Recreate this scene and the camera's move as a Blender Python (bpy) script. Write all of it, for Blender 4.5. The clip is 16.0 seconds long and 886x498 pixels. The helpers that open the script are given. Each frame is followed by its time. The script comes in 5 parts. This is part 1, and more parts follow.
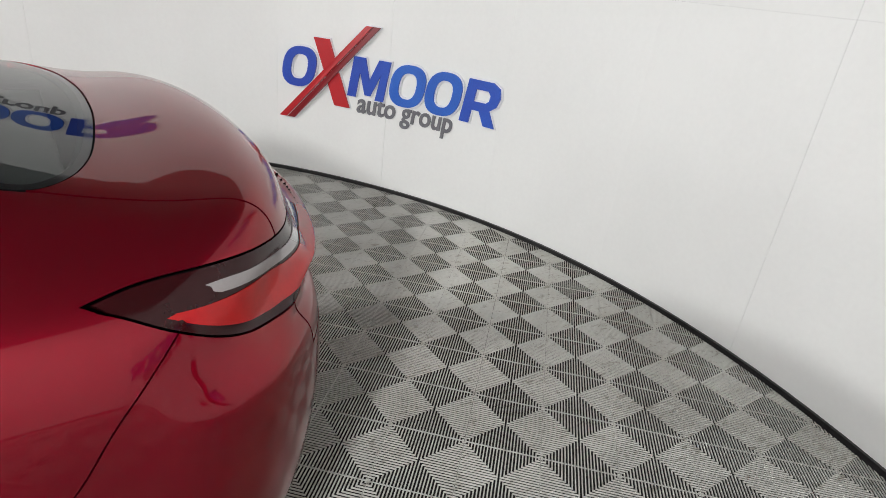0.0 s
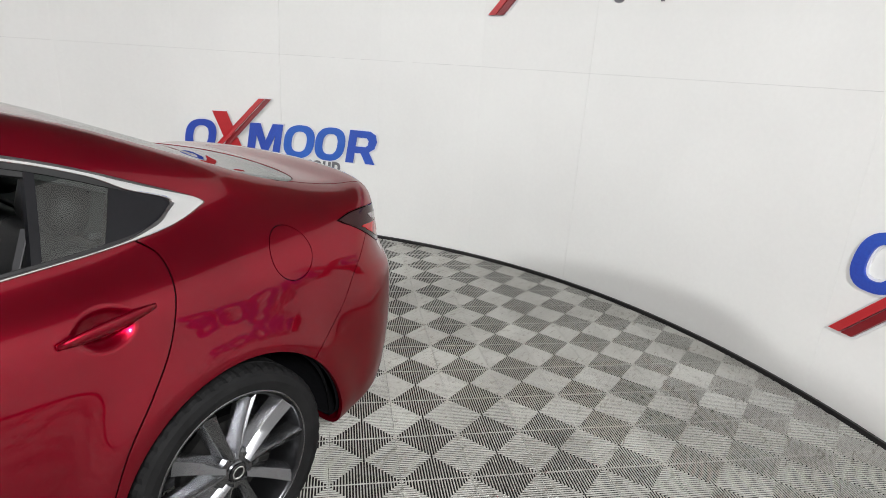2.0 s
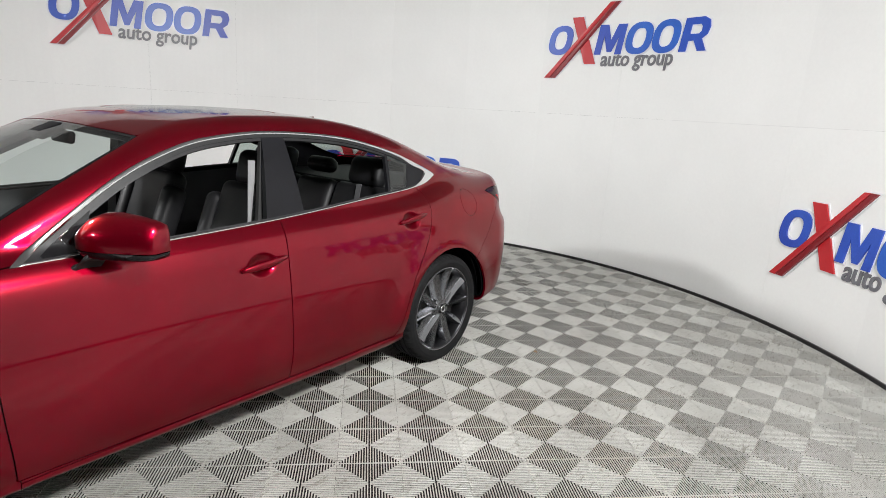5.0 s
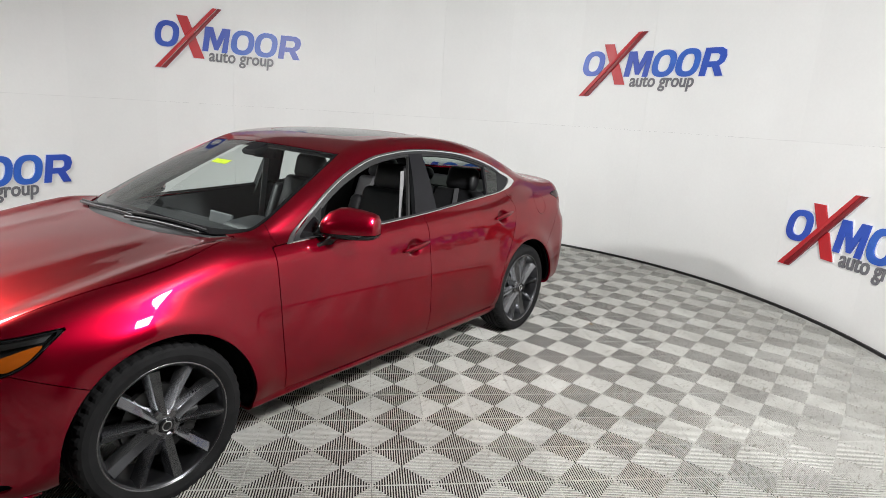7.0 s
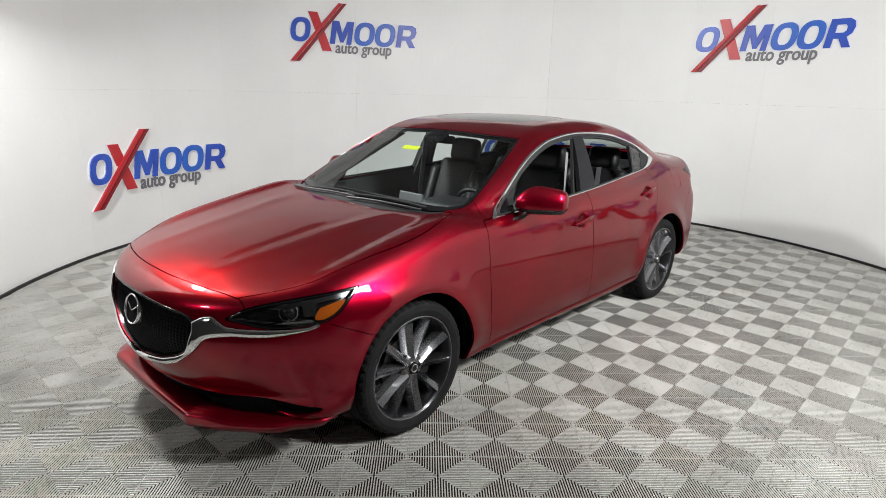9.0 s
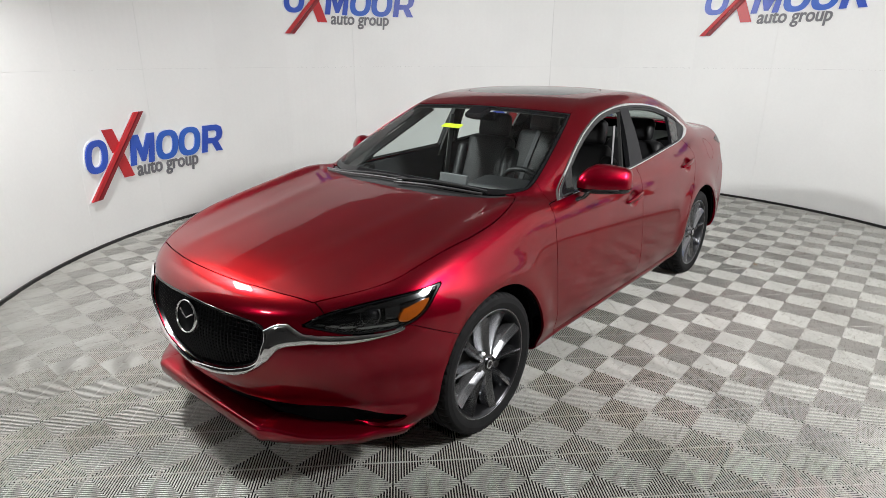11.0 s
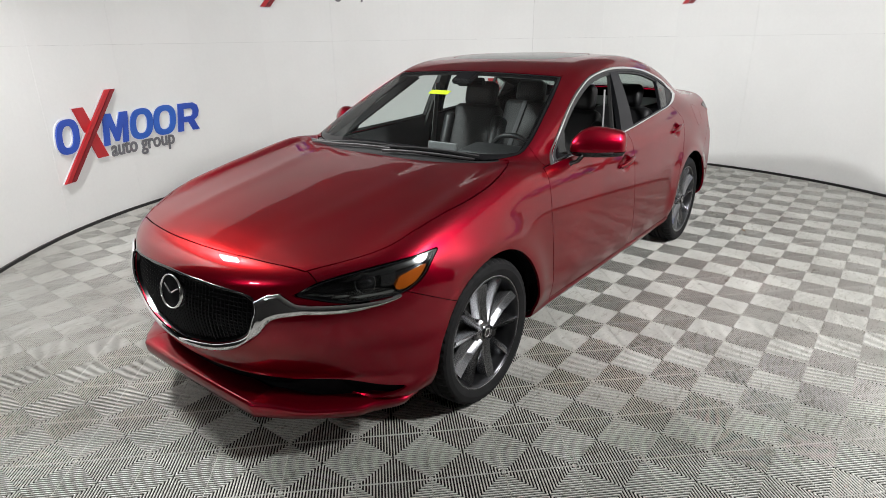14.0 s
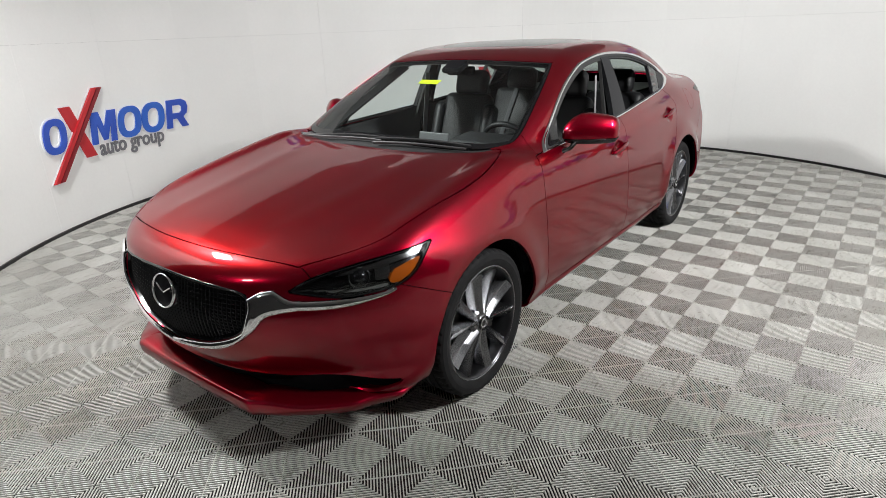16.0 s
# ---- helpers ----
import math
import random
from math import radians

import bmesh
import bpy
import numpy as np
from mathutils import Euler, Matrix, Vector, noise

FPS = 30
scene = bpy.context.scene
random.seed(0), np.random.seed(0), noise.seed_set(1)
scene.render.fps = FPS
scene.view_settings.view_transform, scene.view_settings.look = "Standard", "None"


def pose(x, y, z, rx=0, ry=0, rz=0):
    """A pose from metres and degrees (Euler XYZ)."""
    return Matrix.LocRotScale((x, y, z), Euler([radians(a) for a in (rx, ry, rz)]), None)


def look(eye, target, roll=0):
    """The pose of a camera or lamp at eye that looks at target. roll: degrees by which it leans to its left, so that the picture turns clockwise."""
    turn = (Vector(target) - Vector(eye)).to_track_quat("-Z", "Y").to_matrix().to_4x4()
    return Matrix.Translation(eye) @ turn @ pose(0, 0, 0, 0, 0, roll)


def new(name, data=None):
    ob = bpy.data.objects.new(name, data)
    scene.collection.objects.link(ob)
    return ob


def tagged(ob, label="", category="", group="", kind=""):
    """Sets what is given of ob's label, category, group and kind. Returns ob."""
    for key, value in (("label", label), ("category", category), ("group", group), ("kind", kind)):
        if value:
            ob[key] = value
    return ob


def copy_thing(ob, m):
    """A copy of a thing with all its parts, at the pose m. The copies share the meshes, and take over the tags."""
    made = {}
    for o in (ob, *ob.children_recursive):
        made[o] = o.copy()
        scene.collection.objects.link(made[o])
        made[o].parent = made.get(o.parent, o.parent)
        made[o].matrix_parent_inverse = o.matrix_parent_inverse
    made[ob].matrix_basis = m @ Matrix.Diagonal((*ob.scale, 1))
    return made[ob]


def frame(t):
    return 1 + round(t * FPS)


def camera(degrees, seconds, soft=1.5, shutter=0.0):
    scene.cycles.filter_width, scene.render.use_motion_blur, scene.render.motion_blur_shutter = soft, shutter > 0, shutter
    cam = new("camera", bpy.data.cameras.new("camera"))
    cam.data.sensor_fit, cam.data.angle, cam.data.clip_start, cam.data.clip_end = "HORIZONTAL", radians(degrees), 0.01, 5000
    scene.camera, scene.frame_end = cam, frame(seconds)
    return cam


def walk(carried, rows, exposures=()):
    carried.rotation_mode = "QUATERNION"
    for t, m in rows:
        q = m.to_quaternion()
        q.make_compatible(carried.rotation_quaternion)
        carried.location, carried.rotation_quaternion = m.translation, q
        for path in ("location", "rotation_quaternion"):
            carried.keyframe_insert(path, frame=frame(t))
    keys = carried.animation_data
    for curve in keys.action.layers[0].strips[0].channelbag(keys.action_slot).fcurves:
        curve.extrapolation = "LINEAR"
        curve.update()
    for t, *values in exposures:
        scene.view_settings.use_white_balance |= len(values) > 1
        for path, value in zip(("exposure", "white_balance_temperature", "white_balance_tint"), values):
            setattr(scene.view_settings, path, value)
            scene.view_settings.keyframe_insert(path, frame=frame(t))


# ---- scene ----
cam = camera(74.8, 16.0, soft=0.8)
PATH = [
    (0, (-1.887, 1.671, 1.521), (-3.001, 0.23, 0.694), 7.3),
    (0.5, (-1.575, 1.833, 1.507), (-2.829, 0.475, 0.744), 4.1),
    (1, (-1.205, 1.91, 1.494), (-2.624, 0.695, 0.781), 4.0),
    (1.5, (-0.852, 2.047, 1.532), (-2.378, 0.945, 0.858), 5.0),
    (2, (-0.512, 2.205, 1.577), (-2.092, 1.138, 0.972), 3.6),
    (2.5, (-0.169, 2.299, 1.579), (-1.748, 1.202, 1.029), 1.0),
    (3, (0.145, 2.418, 1.561), (-1.458, 1.334, 1.057), 0.4),
    (3.2, (0.27, 2.484, 1.529), (-1.338, 1.419, 0.999), 1.0),
    (5.3, (1.514, 3.011, 1.559), (-0.034, 1.83, 1.105), 4.1),
    (5.5, (1.622, 3.052, 1.574), (0.077, 1.863, 1.125), 4.6),
    (6, (1.937, 2.98, 1.565), (0.389, 1.799, 1.109), 6.2),
    (6.5, (2.198, 2.927, 1.6), (0.63, 1.764, 1.167), 6.4),
    (7, (2.461, 2.994, 1.625), (0.898, 1.83, 1.174), 3.5),
    (7.5, (2.722, 3.065, 1.674), (1.189, 1.873, 1.195), 1.3),
    (8, (2.935, 2.995, 1.702), (1.434, 1.767, 1.213), 1.0),
    (8.5, (3.156, 2.882, 1.704), (1.699, 1.61, 1.195), 1.2),
    (9, (3.227, 2.738, 1.662), (1.814, 1.427, 1.132), 1.5),
    (9.5, (3.206, 2.586, 1.641), (1.816, 1.267, 1.067), 0.9),
    (10, (3.269, 2.454, 1.679), (1.878, 1.159, 1.056), 0.4),
    (10.2, (3.305, 2.39, 1.693), (1.89, 1.122, 1.069), 0.4),
    (12.5, (3.401, 2.2, 1.604), (1.931, 0.997, 0.979), 0.2),
    (13, (3.381, 2.192, 1.584), (1.909, 1.006, 0.928), 0.8),
    (13.5, (3.375, 2.186, 1.585), (1.91, 1.014, 0.894), 0.2),
    (14, (3.367, 2.179, 1.59), (1.891, 1.014, 0.908), -0.8),
    (14.5, (3.352, 2.176, 1.584), (1.875, 1.022, 0.886), -1.5),
    (15, (3.342, 2.175, 1.579), (1.878, 1.017, 0.862), -2.0),
    (15.5, (3.343, 2.167, 1.586), (1.88, 1.012, 0.86), -2.5),
    (16, (3.348, 2.173, 1.587), (1.872, 1.026, 0.874), -2.2),
]
walk(cam, [(t, look(eye, target, roll)) for t, eye, target, roll in PATH])


# ---- world, lamps and exposure ----
world = bpy.data.worlds.new("world")
scene.world = world
world.use_nodes = True
world.node_tree.nodes["Background"].inputs[0].default_value = (0.75, 0.8, 0.85, 1)
world.node_tree.nodes["Background"].inputs[1].default_value = 0.02
scene.view_settings.exposure = 0.41

CEILING_Z = 3.16
BOOTH_X, BOOTH_Y, BOOTH_R = -0.600, -0.030, 4.050
# x, y, z, length, width, watts of the flood panels hung on the open side, and the point that each one faces
LAMPS = [
    (0.5, 3.75, 2.90, 0.42, 0.40, 142, (-1.3, -0.1, 0.6)),
    (6.7, -0.75, 2.75, 0.60, 0.40, 26, (-3.0, 0.0, 1.0)),
    (2.25, -2.1, 3.04, 0.60, 0.28, 138, (0.5, 0.5, 0.3)),
]


# ---- materials ----
def material(name, base, rough=0.5, metal=0.0, vary=0.12, scale=6.0, fine=90.0, bump=0.0, coat=0.0, tint=None, spec=0.5, piece=0.0, scuff=0.0):
    """A principled surface whose colour and gloss vary at two scales; piece: how far one piece differs from the next."""
    m = bpy.data.materials.new(name)
    m.use_nodes = True
    tree = m.node_tree
    nodes, link = tree.nodes, tree.links.new
    bsdf = nodes["Principled BSDF"]
    bsdf.inputs["Roughness"].default_value = rough
    bsdf.inputs["Metallic"].default_value = metal
    bsdf.inputs["Specular IOR Level"].default_value = spec
    bsdf.inputs["Coat Weight"].default_value = coat
    bsdf.inputs["Coat Roughness"].default_value = 0.03
    place = nodes.new("ShaderNodeTexCoord")
    big, small = nodes.new("ShaderNodeTexNoise"), nodes.new("ShaderNodeTexNoise")
    big.inputs["Scale"].default_value, small.inputs["Scale"].default_value = scale, fine
    big.inputs["Detail"].default_value, small.inputs["Detail"].default_value = 5, 3
    spot = place.outputs["Object"]
    if scuff:
        spot = nodes.new("ShaderNodeNewGeometry").outputs["Position"]
    link(spot, big.inputs["Vector"])
    link(spot, small.inputs["Vector"])
    both = nodes.new("ShaderNodeMath")
    both.operation = "MULTIPLY_ADD"
    link(small.outputs["Fac"], both.inputs[0])
    both.inputs[1].default_value = 0.4
    link(big.outputs["Fac"], both.inputs[2])
    ramp = nodes.new("ShaderNodeValToRGB")
    ramp.color_ramp.elements[0].position, ramp.color_ramp.elements[1].position = 0.45, 0.95
    low = [c * (1 - vary) for c in base]
    high = [min(1, c * (1 + vary)) for c in base] if tint is None else tint
    ramp.color_ramp.elements[0].color, ramp.color_ramp.elements[1].color = (*low, 1), (*high, 1)
    link(both.outputs[0], ramp.inputs["Fac"])
    colour = ramp.outputs["Color"]
    if piece:
        info, spread, hsv = nodes.new("ShaderNodeObjectInfo"), nodes.new("ShaderNodeMapRange"), nodes.new("ShaderNodeHueSaturation")
        spread.inputs["To Min"].default_value, spread.inputs["To Max"].default_value = 1 - piece, 1 + piece
        link(info.outputs["Random"], spread.inputs["Value"])
        link(spread.outputs["Result"], hsv.inputs["Value"])
        link(colour, hsv.inputs["Color"])
        colour = hsv.outputs["Color"]
    if scuff:
        # short dark scuffs and broad brownish grime
        stretch, marks, edge, mix = (nodes.new(n) for n in ("ShaderNodeMapping", "ShaderNodeTexNoise", "ShaderNodeMapRange", "ShaderNodeMix"))
        stretch.inputs["Scale"].default_value = (14, 46, 14)
        stretch.inputs["Rotation"].default_value = (0, 0, 0.6)
        marks.inputs["Scale"].default_value, marks.inputs["Detail"].default_value, marks.inputs["Distortion"].default_value = 1.0, 4, 1.2
        edge.inputs["From Min"].default_value, edge.inputs["From Max"].default_value, edge.inputs["To Max"].default_value = 0.56, 0.72, scuff
        mix.data_type, mix.blend_type = "RGBA", "MULTIPLY"
        link(spot, stretch.inputs["Vector"])
        link(stretch.outputs["Vector"], marks.inputs["Vector"])
        link(marks.outputs["Fac"], edge.inputs["Value"])
        link(edge.outputs["Result"], mix.inputs[0])
        link(colour, mix.inputs[6])
        mix.inputs[7].default_value = (0.45, 0.42, 0.37, 1)
        colour = mix.outputs[2]
    link(colour, bsdf.inputs["Base Color"])
    if bump:
        relief = nodes.new("ShaderNodeBump")
        relief.inputs["Strength"].default_value, relief.inputs["Distance"].default_value = bump, 0.002
        link(small.outputs["Fac"], relief.inputs["Height"])
        link(relief.outputs["Normal"], bsdf.inputs["Normal"])
    return m


def glowing(name, colour, strength):
    m = bpy.data.materials.new(name)
    m.use_nodes = True
    bsdf = m.node_tree.nodes["Principled BSDF"]
    bsdf.inputs["Base Color"].default_value = (*colour, 1)
    bsdf.inputs["Emission Color"].default_value = (*colour, 1)
    bsdf.inputs["Emission Strength"].default_value = strength
    return m


def glass(name, colour, rough=0.0, see=0.75, ior=1.75):
    """A thin pane: partly clear, partly mirror, by the angle."""
    m = bpy.data.materials.new(name)
    m.use_nodes = True
    nodes, link = m.node_tree.nodes, m.node_tree.links.new
    nodes.remove(nodes["Principled BSDF"])
    clear, shiny, facing, steep, gloss, mix = (nodes.new(n) for n in ("ShaderNodeBsdfTransparent", "ShaderNodeBsdfGlossy", "ShaderNodeLayerWeight", "ShaderNodeMath", "ShaderNodeMath", "ShaderNodeMixShader"))
    clear.inputs["Color"].default_value = (*[c * see for c in colour], 1)
    shiny.inputs["Roughness"].default_value = rough
    # both sides of a thin pane reflect alike: a base gloss that rises with the fifth power of the slant
    base = ((ior - 1) / (ior + 1)) ** 2
    facing.inputs["Blend"].default_value = 0.5
    steep.operation, steep.inputs[1].default_value = "POWER", 5.0
    gloss.operation, gloss.inputs[1].default_value, gloss.inputs[2].default_value = "MULTIPLY_ADD", 1 - base, base
    link(facing.outputs["Facing"], steep.inputs[0])
    link(steep.outputs[0], gloss.inputs[0])
    link(gloss.outputs[0], mix.inputs[0])
    link(clear.outputs[0], mix.inputs[1])
    link(shiny.outputs[0], mix.inputs[2])
    link(mix.outputs[0], nodes["Material Output"].inputs["Surface"])
    return m


WALL_WHITE = material("wall_white_panel", (0.85, 0.858, 0.842), 0.45, vary=0.03, scale=1.2, fine=40, bump=0.03, piece=0.012)
PLAIN_WALL = material("plain_wall_paint", (0.10, 0.098, 0.095), 0.7, vary=0.04, scale=1.0, fine=60, bump=0.05)
CEILING = material("ceiling_grey_paint", (0.22, 0.22, 0.22), 0.8, vary=0.05, scale=1.5, fine=50, bump=0.05)
TILE = material("grey_floor_tile_plastic", (0.54, 0.53, 0.488), 0.38, vary=0.20, scale=2.3, fine=60, bump=0.10, tint=(0.63, 0.63, 0.592), spec=0.35, piece=0.07, scuff=0.75)
# near-black: the shade deep between the ribs, put into the slab's colour
GAP_SHADE = material("gap_shade_slab", (0.006, 0.0055, 0.0045), 0.95, vary=0.3, scale=4)
RUBBER_TRIM = material("black_rubber_trim", (0.014, 0.013, 0.014), 0.38, vary=0.3, scale=9)
SIGN_BLUE = material("sign_blue", (0.025, 0.055, 0.42), 0.35, vary=0.05, scale=1.5, tint=(0.03, 0.11, 0.55))
SIGN_BLUE_LIGHT = material("sign_light_blue", (0.022, 0.085, 0.48), 0.35, vary=0.05, scale=1.5, tint=(0.03, 0.15, 0.60))
SIGN_RED = material("sign_red", (0.50, 0.018, 0.025), 0.35, vary=0.10, scale=2.5)
SIGN_DARK_RED = material("sign_dark_red", (0.22, 0.008, 0.014), 0.35, vary=0.10, scale=2.5)
SIGN_GREY = material("sign_grey", (0.16, 0.16, 0.175), 0.4, vary=0.06)
SIGN_WHITE = material("sign_white_backing", (0.82, 0.83, 0.86), 0.3, vary=0.03)
PANEL_GLOW = glowing("lamp_panel_glow", (1.0, 0.98, 0.95), 12.0)
LAMP_FRAME = material("lamp_frame_white", (0.7, 0.7, 0.7), 0.4, vary=0.04)


# ---- building helpers ----
def raw(name, verts, faces, mat, parent=None, label="", smooth=False):
    me = bpy.data.meshes.new(name)
    me.from_pydata([tuple(map(float, v)) for v in verts], [], [tuple(map(int, f)) for f in faces])
    me.materials.append(mat)
    if smooth:
        me.shade_smooth()
    me.update()
    ob = new(name, me)
    if parent is not None:
        ob.parent = parent
    return tagged(ob, label=label)


def part(name, bm, mat, parent=None, label="", smooth=False, angle=None):
    me = bpy.data.meshes.new(name)
    bmesh.ops.recalc_face_normals(bm, faces=bm.faces[:])
    if angle is not None:
        for e in bm.edges:
            if len(e.link_faces) == 2 and e.calc_face_angle(0) > radians(angle):
                e.smooth = False
        smooth = True
    bm.to_mesh(me)
    bm.free()
    me.materials.append(mat)
    if smooth:
        for p in me.polygons:
            p.use_smooth = True
    ob = new(name, me)
    if parent is not None:
        ob.parent = parent
    return tagged(ob, label=label)


def empty(name, m=None, parent=None):
    ob = new(name)
    ob.empty_display_size = 0.1
    if parent is not None:
        ob.parent = parent
    if m is not None:
        ob.matrix_basis = m
    return ob


def box(sx, sy, sz, m=None, bevel=0.0, seg=2, bm=None):
    """A box of that size about the origin, bevelled, laid by m, added to bm."""
    own = bmesh.new()
    bmesh.ops.create_cube(own, size=1)
    bmesh.ops.scale(own, vec=(sx, sy, sz), verts=own.verts)
    if bevel:
        bmesh.ops.bevel(own, geom=own.edges[:], offset=bevel, segments=seg, profile=0.5, affect="EDGES")
    if m is not None:
        bmesh.ops.transform(own, matrix=m, verts=own.verts)
    if bm is None:
        return own
    me = bpy.data.meshes.new("scratch")
    own.to_mesh(me)
    own.free()
    bm.from_mesh(me)
    bpy.data.meshes.remove(me)
    return bm


def prism(outline, holes, depth, m=None, bend=None):
    """A flat shape with holes, given thickness: verts and faces. Outlines run anticlockwise in (u, v)."""
    bm = bmesh.new()
    rings = []
    for loop in [outline, *holes]:
        vs = [bm.verts.new((u, v, 0)) for u, v in loop]
        rings.append([bm.edges.new((vs[i], vs[(i + 1) % len(vs)])) for i in range(len(vs))])
    bmesh.ops.triangle_fill(bm, use_beauty=True, use_dissolve=False, edges=[e for r in rings for e in r], normal=(0, 0, 1))
    top = bmesh.ops.extrude_face_region(bm, geom=bm.faces[:])
    bmesh.ops.translate(bm, vec=(0, 0, depth), verts=[g for g in top["geom"] if isinstance(g, bmesh.types.BMVert)])
    return bm


# ---- floor of ribbed tiles ----
PITCH, GRID_TURN, GRID_U, GRID_V = 0.2846, radians(-45.404), 0.3611, -0.4944
RIBS = 12


def tile_mesh():
    """One tile: round each corner, bent ribs lie in nested squares; thin strips close the edges. Tops at z = 0."""
    verts, faces = [], []
    half, deep, seam, strip = PITCH / 2, 0.0046, 0.0007, 0.0018
    step = half / RIBS
    wide = step * 0.40

    def slab(loop, top=0.0, worn=0.0006):
        """A raised strip over a loop of four points, with rounded-off long edges and its sides. The long edges run 1-2 and 3-0."""
        n = len(verts)
        p = [Vector(q) for q in loop]
        pull = [(p[3 - i] - p[i]).normalized() * worn for i in range(4)]
        verts.extend((p[i].x + pull[i].x, p[i].y + pull[i].y, top) for i in range(4))
        verts.extend((q.x, q.y, top - worn) for q in p)
        verts.extend((q.x, q.y, -deep) for q in p)
        faces.append((n, n + 1, n + 2, n + 3))
        for i in (0, 2):
            j = (i + 1) % 4
            faces.append((n + i, n + 4 + i, n + 4 + j, n + j))
            faces.append((n + 4 + i, n + 8 + i, n + 8 + j, n + 4 + j))

    for cx, cy in ((0, 0), (PITCH, 0), (PITCH, PITCH), (0, PITCH)):
        sx, sy = (1 if cx == 0 else -1), (1 if cy == 0 else -1)
        for k in range(RIBS):
            a = k * step + (step - wide) / 2
            b = a + wide
            lo = seam
            for loop in ([(b, lo), (b, b), (a, a), (a, lo)], [(lo, a), (a, a), (b, b), (lo, b)]):
                pts = [(cx + sx * u, cy + sy * v) for u, v in loop]
                slab(pts if sx * sy > 0 else pts[::-1])
    for loop in (
        [(seam, seam), (PITCH - seam, seam), (PITCH - seam, strip), (seam, strip)],
        [(seam, PITCH - strip), (PITCH - seam, PITCH - strip), (PITCH - seam, PITCH - seam), (seam, PITCH - seam)],
        [(strip, strip), (strip, PITCH - strip), (seam, PITCH - strip), (seam, strip)],
        [(PITCH - seam, strip), (PITCH - seam, PITCH - strip), (PITCH - strip, PITCH - strip), (PITCH - strip, strip)],
    ):
        slab(loop, -0.0007, 0.0004)
    return verts, faces


# the slab's black stands in for the dark depth below the shallow ribs
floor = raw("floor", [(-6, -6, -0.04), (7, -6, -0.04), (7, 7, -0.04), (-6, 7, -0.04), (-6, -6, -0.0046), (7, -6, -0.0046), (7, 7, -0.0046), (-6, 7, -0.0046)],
            [(3, 2, 1, 0), (4, 5, 6, 7), (0, 1, 5, 4), (1, 2, 6, 5), (2, 3, 7, 6), (3, 0, 4, 7)], GAP_SHADE)
tagged(floor, "slab coloured black as gap shade under grey ribbed plastic garage tiles", "floor", kind="structure")

TILE_VERTS, TILE_FACES = tile_mesh()
tile_data = bpy.data.meshes.new("floor_tile")
tile_data.from_pydata(TILE_VERTS, [], TILE_FACES)
tile_data.materials.append(TILE)
turn_grid = Matrix.Rotation(GRID_TURN, 4, "Z")
cells = []
for i in range(-30, 31):
    for j in range(-30, 31):
        mid = turn_grid @ Vector(((i + GRID_U + 0.5) * PITCH, (j + GRID_V + 0.5) * PITCH, 0))
        if math.hypot(mid.x - BOOTH_X, mid.y - BOOTH_Y) < BOOTH_R + 0.25 or (0 < mid.x < 5.6 and -0.6 < mid.y < 5.2):
            # nearness to the strip of floor beside the car, along which one walks
            near = abs(mid.y - 1.9) * 0.8 + max(0, mid.x - 3.0) + max(0, -3.4 - mid.x)
            cells.append((near, i, j))
cells.sort()
for _, i, j in cells[:300]:
    t = bpy.data.objects.new("floor_tile", tile_data)
    scene.collection.objects.link(t)
    t.parent = floor
    t.matrix_basis = turn_grid @ Matrix.Translation(((i + GRID_U) * PITCH, (j + GRID_V) * PITCH, random.uniform(-0.0006, 0.0004)))
tv = np.array(TILE_VERTS)
tf = np.array([f for f in TILE_FACES])
rest = cells[300:]
all_v = np.concatenate([tv + ((i + GRID_U) * PITCH, (j + GRID_V) * PITCH, 0) for _, i, j in rest])
ca, sa = math.cos(GRID_TURN), math.sin(GRID_TURN)
all_v = np.stack([all_v[:, 0] * ca - all_v[:, 1] * sa, all_v[:, 0] * sa + all_v[:, 1] * ca, all_v[:, 2]], 1)
all_f = np.concatenate([tf + n * len(tv) for n in range(len(rest))])
far_tiles = raw("floor_tiles", all_v.tolist(), all_f.tolist(), TILE, floor)
tagged(far_tiles, "grey ribbed plastic floor tiles in a checker look", kind="stuff")


# ---- booth wall ----
def round_wall(a0, a1, z0, z1, r0, r1, steps):
    """A curved slab from angle a0 to a1 (degrees), between two radii."""
    verts, faces = [], []
    for n in range(steps + 1):
        a = radians(a0 + (a1 - a0) * n / steps)
        for r, z in ((r0, z0), (r0, z1), (r1, z1), (r1, z0)):
            verts.append((BOOTH_X + r * math.cos(a), BOOTH_Y + r * math.sin(a), z))
    for n in range(steps):
        for k in range(4):
            a, b = 4 * n + k, 4 * n + (k + 1) % 4
            faces.append((a, b, b + 4, a + 4))
    faces += [(3, 2, 1, 0), (4 * steps, 4 * steps + 1, 4 * steps + 2, 4 * steps + 3)]
    return verts, [f[::-1] for f in faces]


wall = raw("wall_round", *round_wall(80, 340, 0, CEILING_Z, BOOTH_R + 0.012, BOOTH_R + 0.11, 120), PLAIN_WALL, smooth=False)
tagged(wall, "curved studio wall clad in smooth white panels", "wall", kind="structure")
PANEL_DEG, FIRST_DEG, SPLIT_Z = 13.1, 79.4, 1.58
